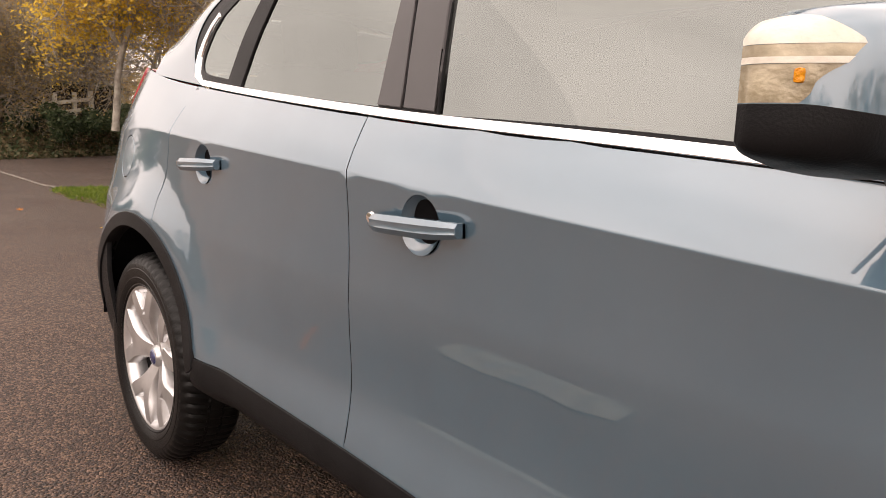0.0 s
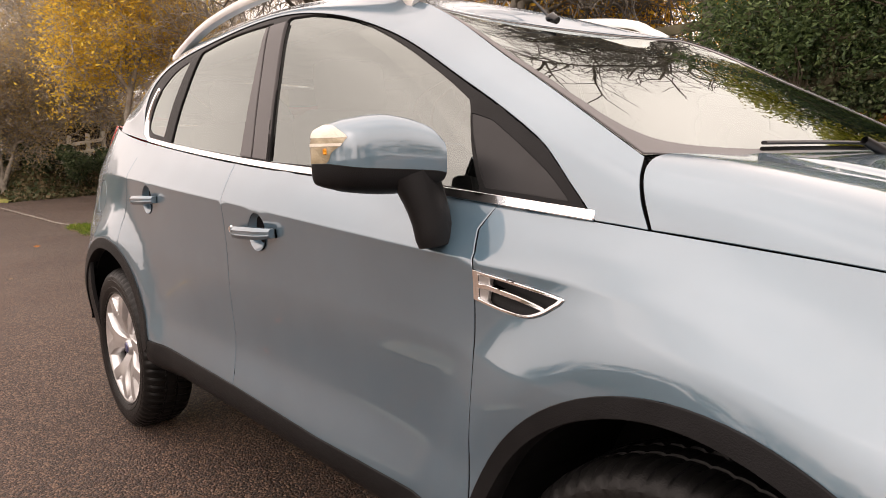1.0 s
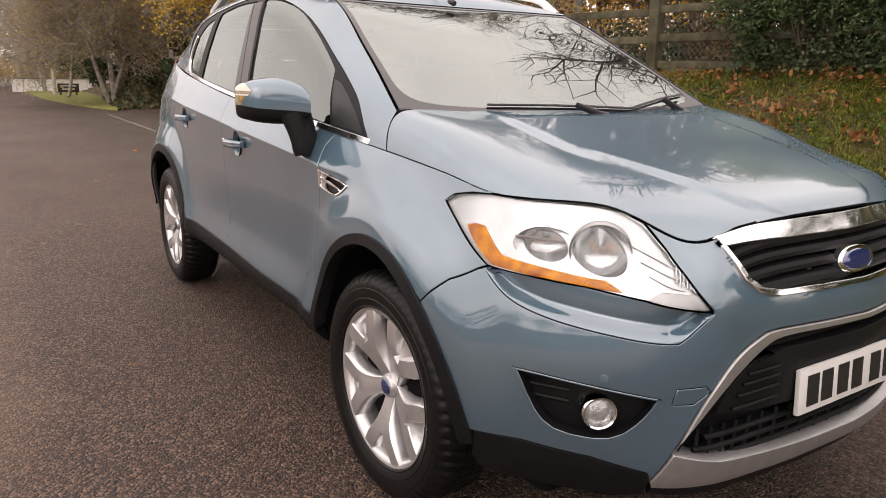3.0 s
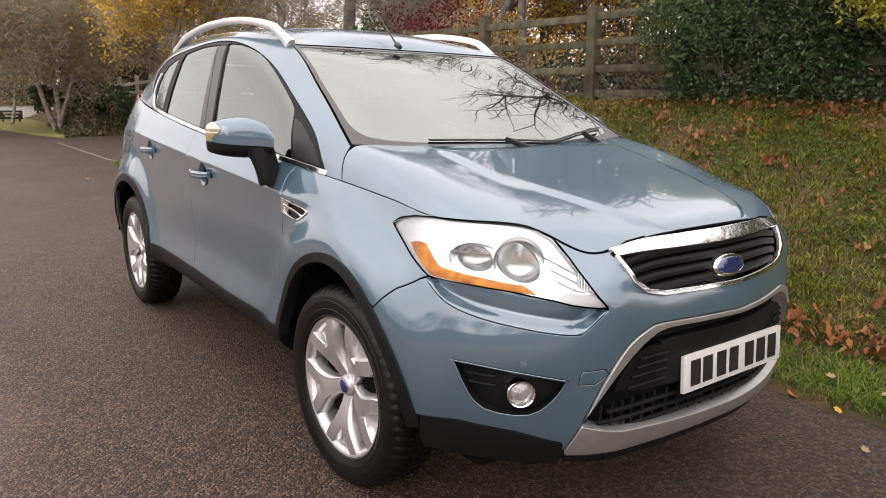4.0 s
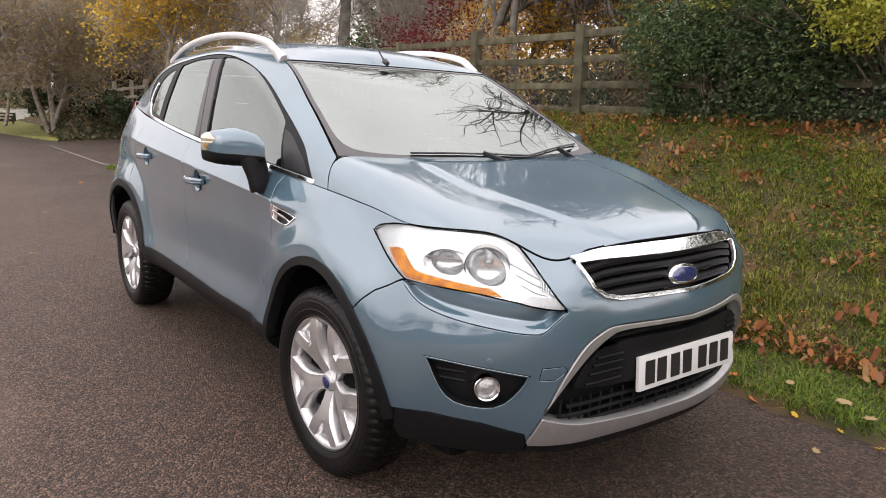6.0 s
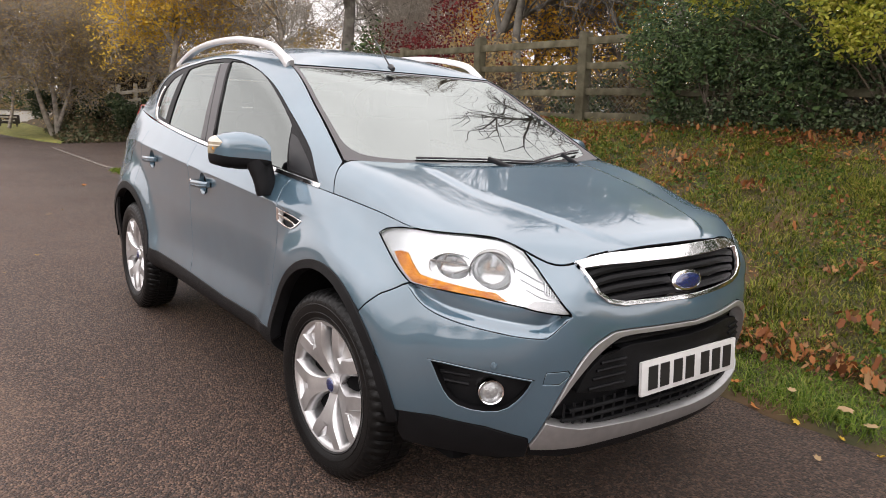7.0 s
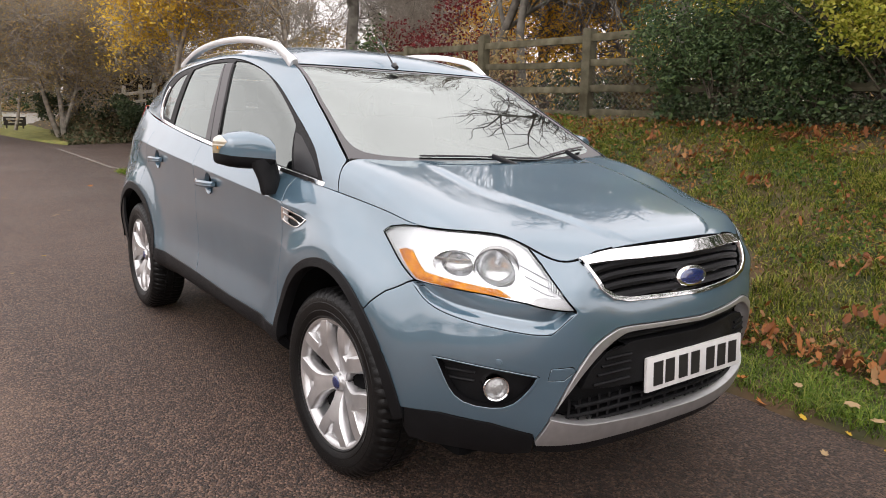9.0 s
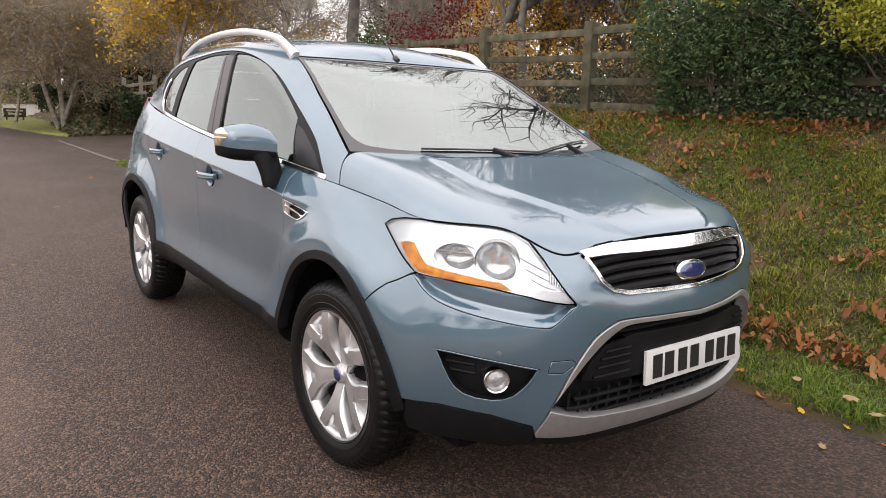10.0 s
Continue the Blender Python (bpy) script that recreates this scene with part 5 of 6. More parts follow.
gx = np.array([-400, -150, -60, -30, -12, -6, 0, 6, 20, 80, 400.0])
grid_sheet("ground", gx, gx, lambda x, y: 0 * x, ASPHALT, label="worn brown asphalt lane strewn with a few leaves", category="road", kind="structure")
bx = np.concatenate([np.arange(-13.4, -6, .25), np.arange(-6, 4.5, .06), np.arange(4.5, 12, .5), [15, 25, 60, 200]])
by = np.concatenate([np.arange(1.0, 2.0, .04), np.arange(2.0, 5.2, .08), np.arange(5.2, 9, .4), [10, 14, 25, 60, 200]])
grid_sheet("bank", bx, by, bank_z, SOIL, label="grassy bank rising from the lane to a fence", category="grass bank", kind="structure")
fx = np.concatenate([[-200, -80, -50], np.arange(-36, -22.9, .35)])
fy = np.concatenate([np.arange(1.2, 9, .35), [12, 25, 80, 200]])
grid_sheet("far_bank", fx, fy, far_bank_z, SOIL, label="overgrown bank beyond the side drive", category="bank", kind="structure")
LAWN = material("mown_lawn", (.13, .16, .025), .95, 0, .35, 3.5, .8, 40, second=(.20, .18, .04))
verge_y = lambda x, t: np.interp(-x, [23.5, 25, 28, 33, 50], [1.92, 1.55, 1.10, .66, .2]) + t * np.interp(-x, [23.5, 25, 30, 36, 50], [.08, .75, 1.6, 2.6, 4.5])
vx, vt = np.meshgrid(np.arange(-50, -23.4, .5), np.linspace(0, 1, 12), indexing="ij")
vv = np.stack([vx, verge_y(vx, vt), .06 * step01(vt, -.02, .12) + .015 * wave(vx, vt * 3, 2) * vt - .004], -1).reshape(-1, 3)
vi = (np.arange(vx.shape[0] - 1)[:, None] * 12 + np.arange(11)[None]).ravel()
sheet("far_verge", vv, np.stack([vi, vi + 12, vi + 13, vi + 1], -1), LAWN, label="mown grass verge beside the lane", category="verge", kind="structure", smooth=True)
grid_sheet("field_verge", np.array([-200, -60, -20, 0, 20, 60, 200.0]), np.array([-200, -60, -20, -12, -6.8, -6.5]), lambda x, y: .05 + .05 * np.clip(-y - 6.5, 0, 60) * .3 - .1 * (y > -6.6), SOIL, label="grass verge on the other side of the lane", category="verge", kind="structure")

# flush kerb stones at the mouth of the side drive
stone_bm = bm_box((.88, .06, .10), (0, 0, 0), .012)
stone_me = bpy.data.meshes.new("kerb_stone")
stone_bm.to_mesh(stone_me)
stone_bm.free()
stone_me.materials.append(KERB)
kerb = tagged(new("kerb"), "row of pale flush kerb stones", "kerb", kind="structure")
for i in range(9):
    k = new("kerb_stone", stone_me)
    k.parent = kerb
    k.matrix_local = pose(-13.7 - .9 * i, 1.33 + .004 * i + .06 * max(0, 1 - i), -.036, 0, 0, 1.5 * math.sin(i * 2.2))

# a worn painted dash
dash_pts = [(-2.62, -2.16), (-2.3, -2.17), (-1.9, -2.15), (-1.70, -2.16), (-1.71, -2.02), (-1.86, -1.985), (-2.05, -2.0), (-2.3, -1.975), (-2.55, -1.99), (-2.64, -2.02)]
db = bmesh.new()
top = db.faces.new([db.verts.new((x, y, .001)) for x, y in dash_pts])
for v in [g for g in bmesh.ops.extrude_face_region(db, geom=[top])["geom"] if isinstance(g, bmesh.types.BMVert)]:
    v.co.z += .004
bmesh.ops.recalc_face_normals(db, faces=db.faces)
tagged(part("road_marking", db, PAINT_LINE), "worn white painted dash on the asphalt", "road marking", kind="structure")

# ---- plants ----


def tube_mesh(segs):
    """Many tapered three- or four-sided limbs as arrays: rows of p0, p1, r0, r1."""
    s = np.asarray(segs, float)
    p0, p1, r0, r1 = s[:, 0:3], s[:, 3:6], s[:, 6], s[:, 7]
    d = p1 - p0
    d /= np.maximum(np.linalg.norm(d, axis=1, keepdims=True), 1e-9)
    ref = np.where(np.abs(d[:, 2:3]) > .9, np.array([[1.0, 0, 0]]), np.array([[0, 0, 1.0]]))
    a = np.cross(d, ref)
    a /= np.linalg.norm(a, axis=1, keepdims=True)
    b = np.cross(d, a)
    k = 5
    ang = 2 * np.pi * np.arange(k) / k
    ring = a[:, None] * np.cos(ang)[None, :, None] + b[:, None] * np.sin(ang)[None, :, None]
    v = np.concatenate([p0[:, None] + ring * r0[:, None, None], p1[:, None] + ring * r1[:, None, None]], 1).reshape(-1, 3)
    base = np.arange(len(s))[:, None] * 2 * k
    f = np.concatenate([np.stack([base[:, 0] + i, base[:, 0] + (i + 1) % k, base[:, 0] + k + (i + 1) % k, base[:, 0] + k + i], -1)[:, None] for i in range(k)], 1).reshape(-1, 4)
    return v, f


def grow(seed, height, spread, levels, trunk_r, forks=3, lean=(0, 0), droop=0.0, first=.25):
    """Limbs of a tree as tapered segments, and the tips on which leaves sit."""
    r = np.random.default_rng(seed)
    segs, tips = [], []

    def limb(p, d, length, rad, lev):
        n = 5 if lev < 2 else 3
        q = p.copy()
        for i in range(n):
            d = d + r.normal(0, .10 + .05 * lev, 3) + np.array((0, 0, -droop * lev * .12))
            d /= np.linalg.norm(d)
            e = q + d * length / n
            ra, rb = rad * (1 - .5 * i / n), rad * (1 - .5 * (i + 1) / n)
            segs.append((*q, *e, max(ra, .0035), max(rb, .003)))
            q = e
            if lev < levels and (i >= n * first or lev > 0):
                for _ in range(forks if lev > 0 else forks - 1):
                    if r.random() < (.62 if lev > 0 else .8):
                        side = r.normal(0, 1, 3)
                        side -= d * side.dot(d)
                        side /= np.linalg.norm(side)
                        nd = d * (.45 + .3 * r.random()) + side * spread * (.7 + .5 * r.random()) + np.array((0, 0, .18))
                        limb(q, nd / np.linalg.norm(nd), length * (.50 + .22 * r.random()), rad * (.42 + .16 * r.random()), lev + 1)
            if lev >= levels - 1:
                tips.append(q)

    limb(np.zeros(3), np.array((lean[0], lean[1], 1.0)), height * .62, trunk_r, 0)
    return np.array(segs), np.array(tips)


def leaf_cards(points, size, seed, jitter=.12, squash=.5, droop=.3, n_each=1, fold=.25):
    """Small pointed leaves, folded along the midrib, at and round points."""
    r = np.random.default_rng(seed)
    p = np.repeat(points, n_each, 0) + r.normal(0, jitter, (len(points) * n_each, 3))
    n = len(p)
    d = r.normal(0, 1, (n, 3))
    d[:, 2] = d[:, 2] * .6 - droop
    d /= np.linalg.norm(d, axis=1, keepdims=True)
    s = np.cross(d, r.normal(0, 1, (n, 3)))
    s /= np.linalg.norm(s, axis=1, keepdims=True)
    up = np.cross(d, s)
    ln = size * (.6 + .8 * r.random((n, 1)))
    wd = ln * squash * .5
    a, tip = p, p + d * ln
    mid = p + d * ln * .45
    l, q = mid + s * wd + up * wd * fold, mid - s * wd + up * wd * fold
    v = np.stack([a, l, tip, q], 1).reshape(-1, 3)
    i = np.arange(n)[:, None] * 4
    f = np.concatenate([i + np.array([[0, 1, 2]]), i + np.array([[0, 2, 3]])], 0)
    return v, f


def tree(name, at, label, seed, height, spread, levels, trunk_r, leaf=None, leaf_size=.08, n_each=2, jitter=.18, category="tree", group="", bark=None, **kw):
    segs, tips = grow(seed, height, spread, levels, trunk_r, **kw)
    t = tagged(new(name), label, category, group)
    v, f = tube_mesh(segs)
    sheet("trunk", v, f, bark or BARK, parent=t, smooth=True)
    if leaf:
        v, f = leaf_cards(tips, leaf_size, seed + 1, jitter, n_each=n_each)
        sheet("crown", v, f, leaf, parent=t)
    t.matrix_world = pose(*at)
    return t


def scatter_blob(n, centre, radii, seed, shell=.45, lumps=9):
    """Points in an uneven clump made of several lobes."""
    r = np.random.default_rng(seed)
    lob = r.normal(0, .45, (lumps, 3)) * (1, 1, .8)
    k = r.integers(0, lumps, n)
    d = r.normal(0, 1, (n, 3))
    d /= np.linalg.norm(d, axis=1, keepdims=True)
    rad = (shell + (1 - shell) * r.random((n, 1))) * (.42 + .25 * np.random.default_rng(seed + 5).random((lumps, 1))[k])
    return np.array(centre) + (lob[k] + d * rad) * np.array(radii)


def bush(name, centre, radii, label, leaf, n, size, seed, stems=7, foot=None, squash=.5, category="bush", group="", shell=.45, lumps=9):
    b = tagged(new(name), label, category, group)
    base = np.array(foot if foot is not None else (centre[0], centre[1], centre[2] - radii[2]))
    pts = scatter_blob(n, np.array(centre) - base, radii, seed, shell, lumps)
    r = np.random.default_rng(seed + 9)
    segs = []
    for i in range(stems * 6):
        goal = pts[r.integers(0, n)]
        p, q0 = np.zeros(3) + r.normal(0, .06, 3) * (1, 1, 0), None
        for j in range(1, 5):
            t = j / 4
            e = goal * t + r.normal(0, .05, 3) * (1 - t) + np.array((0, 0, .2 * t * (1 - t) * np.linalg.norm(goal)))
            segs.append((*p, *e, .018 * (1 - .8 * (t - .25)), .018 * (1 - .8 * t)))
            p = e
    v, f = tube_mesh(segs)
    sheet("stem", v, f, TWIG, parent=b)
    v, f = leaf_cards(pts, size, seed + 1, .02, squash)
    sheet("crown", v, f, leaf, parent=b)
    b.location = tuple(base)
    return b


# bank grass and leaf litter
n = 240000
px, py = rng.uniform(-5.5, 4.6, n), 1.0 + 4.1 * rng.random(n) ** 1.15
patchy = wave(px, py, 1.9, 3.0) * .5 + wave(px, py, 4.7, .4) * .3
keep = (py > road_edge(px) + .02 + .05 * rng.random(n)) & (rng.random(n) < np.clip(.95 - .80 * (patchy > .22) * (py > 1.9), .12, 1))
px, py = px[keep], py[keep]
n = len(px)
base = np.stack([px, py, bank_z(px, py) - .005], -1)
turn = rng.uniform(0, 2 * np.pi, n)
tall = np.where(py < 1.75, .032, .034) * (.5 + rng.random(n)) * (1 + .6 * (wave(px, py, 3.1, 2.0) > .7))
d = np.stack([np.cos(turn), np.sin(turn), 0 * turn], -1)
s = np.stack([-np.sin(turn), np.cos(turn), 0 * turn], -1)
bend = tall[:, None] * rng.uniform(.5, 2.0, (n, 1))
w = np.where(py < 1.75, .0030, .0036)[:, None] * (.7 + .6 * rng.random((n, 1)))
up = np.array((0, 0, 1.0))
v = np.stack([base - s * w, base + s * w, base + s * w * .7 + d * bend * .35 + up * tall[:, None] * .7, base - s * w * .7 + d * bend * .35 + up * tall[:, None] * .7, base + d * bend + up * tall[:, None] * .85], 1).reshape(-1, 3)
i = np.arange(n)[:, None] * 5
f = np.concatenate([i + np.array([[0, 1, 2]]), i + np.array([[0, 2, 3]]), i + np.array([[3, 2, 4]])], 0)
flat = np.repeat(py < 1.78, 1)
for name, pick, mat, label in (("bank_grass", ~flat, BLADES, "short green and straw-coloured grass on the bank"), ("verge_grass", flat, VERGE_BLADES, "bright short grass along the road edge")):
    vv = v.reshape(-1, 5, 3)[pick].reshape(-1, 3)
    k = np.arange(len(vv) // 5)[:, None] * 5
    sheet(name, vv, np.concatenate([k + np.array([[0, 1, 2]]), k + np.array([[0, 2, 3]]), k + np.array([[3, 2, 4]])], 0), mat, label, "grass", "stuff")

# coarser grass where the verge meets the side drive
n = 42000
qx, qy = rng.uniform(-13.3, -5.3, n), 1.02 + 2.6 * rng.random(n) ** 1.4
ok = qy > road_edge(qx) + .03 * rng.random(n)
qp = np.stack([qx[ok], qy[ok], bank_z(qx[ok], qy[ok]) + .004], -1)
v, f = leaf_cards(qp, .055, 64, .01, .16, -.9)
sheet("verge_tuft", v, f, VERGE_BLADES, "rough bright grass beside the side drive", "grass", "stuff")


def curled_leaves(p, size, seed, flat=.35):
    """Broad dry leaves with five points and a curl."""
    r = np.random.default_rng(seed)
    n = len(p)
    yaw = r.uniform(0, 2 * np.pi, n)
    tx, ty = r.normal(0, flat, n), r.normal(0, flat, n)
    rim = np.array([(1, 0), (.58, .34), (.60, .74), (.18, .60), (-.32, .70), (-.50, .28), (-.75, .0), (-.46, -.30), (-.38, -.66), (.14, -.58), (.52, -.78), (.55, -.36)])
    k = len(rim)
    sz = size * (.55 + .8 * r.random((n, 1)))
    lx, ly = rim[None, :, 0] * sz, rim[None, :, 1] * sz
    curl = r.uniform(-1.2, 1.8, (n, 1))
    lz = curl * (lx ** 2 + ly ** 2) / np.maximum(sz, 1e-6) * .5 + lx * tx[:, None] + ly * ty[:, None]
    c, s = np.cos(yaw)[:, None], np.sin(yaw)[:, None]
    ring = np.stack([lx * c - ly * s, lx * s + ly * c, lz], -1) + p[:, None]
    lift = np.maximum(0, p[:, 2:3] - ring[..., 2].min(1, keepdims=True))
    ring[..., 2] += lift * .9
    mid = p.copy()
    mid[:, 2] += lift[:, 0] * .9
    v = np.concatenate([mid[:, None], ring], 1).reshape(-1, 3)
    b = np.arange(n)[:, None] * (k + 1)
    f = np.concatenate([b + np.array([[0, 1 + j, 1 + (j + 1) % k]]) for j in range(k)], 0)
    return v, f


n = 6800
lx = rng.uniform(-5.2, 4.5, n)
kind = rng.random(n)
ly = np.where(kind < .30, 1.80 + rng.normal(0, .10, n), np.where(kind < .48, 4.85 - np.abs(rng.normal(0, .16, n)), rng.uniform(1.9, 4.9, n)))
ok = (kind < .48) | (wave(lx, ly, 2.3, 1.2) > rng.normal(.45, .3, n))
lx, ly = lx[ok], ly[ok]
v, f = curled_leaves(np.stack([lx, ly, bank_z(lx, ly) + .032 + .02 * rng.random(len(lx))], -1), .0185, 3, .7)
sheet("leaf_litter", v, f, LITTER, "brown and orange dry leaves lying in the grass", "leaves", "stuff")

# crumbs of dead leaf trodden into the bank
n = 26000
cx, cy = rng.uniform(-5.2, 4.5, n), rng.uniform(1.72, 4.95, n)
ok = wave(cx, cy, 1.9, 3.0) * .5 + wave(cx, cy, 4.7, .4) * .3 > rng.normal(.28, .25, n)
cx, cy = cx[ok], cy[ok]
v, f = leaf_cards(np.stack([cx, cy, bank_z(cx, cy) + .012 + .016 * rng.random(len(cx))], -1), .034, 65, .01, .7, 0)
sheet("leaf_crumb", v, f, island_material("dead_leaf_crumb", [(.10, .045, .02), (.20, .085, .03), (.32, .14, .035), (.26, .16, .07)], .8, .1), "crumbled brown leaves between the grass", "leaves", "stuff")

# leaves blown together in heaps
r4 = np.random.default_rng(41)
heap = np.concatenate([np.stack([r4.uniform(-5, 4.4, 62), r4.uniform(1.95, 4.7, 62)], -1), np.stack([r4.uniform(-1.5, 3.6, 26), r4.normal(1.78, .035, 26)], -1)])
hp = np.repeat(heap, 30, 0) + r4.normal(0, 1, (len(heap) * 30, 2)) * (.11, .05)
hp = hp[hp[:, 1] > 1.62]
v, f = curled_leaves(np.column_stack([hp, bank_z(hp[:, 0], hp[:, 1]) + .036 + .022 * r4.random(len(hp))]), .0215, 43, .8)
sheet("leaf_heap", v, f, LITTER, "heaps of orange-brown leaves on the grass", "leaves", "stuff")

# tufts of longer grass on the bank
tp = np.stack([r4.uniform(-5.2, 4.4, 1900), r4.uniform(1.95, 4.85, 1900)], -1)
tp = tp[wave(tp[:, 0], tp[:, 1], 2.3, 1.1) > r4.normal(-.1, .4, len(tp))]
v, f = leaf_cards(np.column_stack([tp, bank_z(tp[:, 0], tp[:, 1]) + .004]), .052, 44, .04, .13, -.7, 34, .15)
v[:, 2] = np.maximum(v[:, 2], bank_z(v[:, 0], v[:, 1]) + .003)
sheet("grass_tufts", v, f, BLADES, "tufts of longer grass on the bank", "grass", "stuff")

LEAF_TAN = island_material("tan_leaf", [(.26, .17, .085), (.36, .26, .14)], .7, .1)
LEAF_YELLOW = island_material("yellow_leaf", [(.55, .33, .03), (.62, .42, .06)], .7, .1)
LEAF_ORANGE = island_material("orange_leaf", [(.42, .17, .04), (.34, .12, .03)], .7, .1)
singles = [(.62, 1.33, .06, LEAF_TAN), (.40, 1.20, .04, LEAF_ORANGE), (.30, 1.22, .05, LEAF_ORANGE), (.55, 1.16, .045, LEAF_ORANGE), (.88, 1.30, .045, LEAF_TAN), (1.03, 1.22, .04, LEAF_TAN), (1.12, 1.10, .03, LEAF_YELLOW),
           (.95, 1.14, .04, LEAF_YELLOW), (.98, .86, .025, LEAF_TAN), (-1.0, -1.92, .03, LEAF_ORANGE), (-7.2, -.75, .05, LEAF_TAN), (-7.6, -.55, .05, LEAF_TAN), (-4.1, -1.5, .04, LEAF_TAN), (-2.0, -2.4, .03, LEAF_ORANGE),
           (-3.4, -1.9, .035, LEAF_ORANGE), (-5.6, -2.2, .035, LEAF_YELLOW), (-4.7, -1.2, .03, LEAF_YELLOW), (-1.4, -1.35, .025, LEAF_ORANGE), (-6.3, -1.9, .04, LEAF_TAN), (-9.2, -1.1, .05, LEAF_TAN), (-10.4, .2, .05, LEAF_ORANGE), (-8.4, .6, .05, LEAF_YELLOW), (.2, 1.16, .035, LEAF_TAN), (.75, 1.14, .03, LEAF_YELLOW)]
for i, (x, y, size, mat) in enumerate(singles):
    v, f = curled_leaves(np.array([(0, 0, .008)]), size * .78, 40 + i, .2)
    z = float(bank_z(x, y)) + .04 if y > 1.16 else .0
    o = sheet("fallen_leaf", v, f, mat, "dry curled leaf lying on the asphalt" if y < 1.1 else "dry curled leaf lying in the verge", "leaf", group="scattered leaves")
    o.location = (x, y, z)

# evergreens along the fence
bush("laurel", (-2.05, 5.3, 2.40), (1.15, .9, 1.20), "dark green laurel bush overhanging the fence", GREEN_LEAF, 34000, .050, 11, foot=(-3.3, 6.2, 1.38), lumps=16, squash=.38)
bush("laurel", (-.4, 5.5, 2.4), (1.7, .95, 1.25), "dense dark laurel bush behind the fence", IVY_LEAF, 36000, .044, 12, foot=(-.6, 6.7, 1.40), lumps=14, squash=.4)
bush("laurel", (2.3, 5.6, 2.4), (1.9, 1.0, 1.3), "dense dark laurel bush behind the fence", IVY_LEAF, 8000, .11, 13, foot=(2.1, 6.5, 1.40))
bush("laurel", (-1.6, 7.3, 2.1), (1.7, .8, 1.0), "dense dark laurel bush behind the fence", IVY_LEAF, 5000, .11, 15, foot=(-1.6, 7.3, 1.40))
bush("laurel", (1.2, 7.5, 2.1), (1.7, .8, 1.0), "dense dark laurel bush behind the fence", IVY_LEAF, 4000, .11, 16, foot=(1.2, 7.5, 1.40))
bush("yellow_bush", (-.95, 4.62, 2.50), (.85, .42, .55), "bush with pale yellow-green leaves", LIME_LEAF, 9500, .052, 14, foot=(-.6, 5.3, 1.36), shell=.2)
ivy_pts = np.concatenate([np.stack([rng.uniform(-3.05, 4.2, 30000), 5.02 + .16 * rng.normal(0, 1, 30000), 1.36 + .75 * rng.random(30000) ** 1.5], -1)])
ivy_pts[:, 2] += .3 * wave(ivy_pts[:, 0], ivy_pts[:, 0], 1.7) * (ivy_pts[:, 2] > 1.6)
v, f = leaf_cards(ivy_pts, .038, 61, .03, .8, .5)
sheet("ivy", v, f, IVY_LEAF, "dark ivy covering the foot of the fence", "ivy", "stuff")
for i, (x, y, z, r) in enumerate(((-2.35, 4.9, 1.85, .34), (-2.9, 4.95, 1.72, .30), (-1.2, 4.95, 1.85, .35))):
    bush("sapling", (x, y, z), (r, .25, .55), "young laurel shoots at the fence", GREEN_LEAF, 420, .085, 70 + i, 2, foot=(x, y + .1, 1.33), group="saplings at the fence", lumps=4)

# low broad-leaved weeds among the grass
n = 30000
wx, wy = rng.uniform(-5.2, 4.5, n), rng.uniform(1.75, 4.95, n)
ok = wave(wx, wy, 2.7, .7) + .5 * wave(wx, wy, 6.1, 2.0) > .1
wx, wy = wx[ok], wy[ok]
v, f = leaf_cards(np.stack([wx, wy, bank_z(wx, wy) + .022 + .018 * rng.random(len(wx))], -1), .030, 63, .01, .75, -.1)
sheet("bank_weeds", v, f, island_material("weed_leaf", [(.024, .052, .010), (.052, .10, .016), (.085, .145, .023), (.13, .16, .04)], .55, .25), "low green weeds among the grass of the bank", "weeds", "stuff")

# autumn trees behind the fence
TWIG_LEAF = island_material("dull_bramble_leaf", [(.05, .035, .02), (.10, .065, .03), (.15, .11, .045), (.07, .075, .03)], .7, .2)
tree("bare_tree", (-8.75, 7.0, 1.40), "tall bare tree with thick grey limbs", 21, 6.4, .95, 4, .11, forks=3, droop=.35, first=.2, lean=(.05, -.04))
tree("bare_tree", (-7.75, 7.2, 1.40), "tall bare tree leaning beside another", 22, 6.0, .9, 4, .10, forks=3, droop=.3, lean=(.08, .02))
tree("bare_tree", (-14.0, 7.0, 1.35), "tall bare tree with a mossy trunk", 23, 7.0, .9, 4, .20, forks=3, droop=.3)
tree("bare_tree", (-5.2, 8.1, 1.45), "bare tree spreading over the bank", 24, 5.2, .8, 3, .11, forks=3, droop=.1, lean=(0, -.1))
bush("red_shrub", (-11.0, 7.6, 2.6), (2.0, 1.0, 1.25), "shrub with dark red autumn leaves", RED_LEAF, 5200, .075, 25, foot=(-11, 7.6, 1.38))
tree("golden_tree", (-9.6, 9.6, 1.42), "small tree with golden autumn leaves", 26, 3.2, .95, 4, .09, GOLD_LEAF, .085, 1, .20, forks=3)
tree("golden_tree", (-7.4, 9.4, 1.42), "small tree with golden autumn leaves", 27, 3.0, .95, 4, .09, GOLD_LEAF, .085, 1, .22, forks=3)
tree("golden_tree", (-5.6, 9.8, 1.42), "small tree with thinning golden leaves", 28, 3.0, .95, 4, .09, GOLD_LEAF, .08, 1, .22, forks=3)
bush("brown_shrub", (-17.6, 7.6, 2.7), (2.6, 1.4, 1.5), "shrub with withered brown leaves", BROWN_LEAF, 5200, .085, 29, foot=(-17.6, 7.6, 1.2))
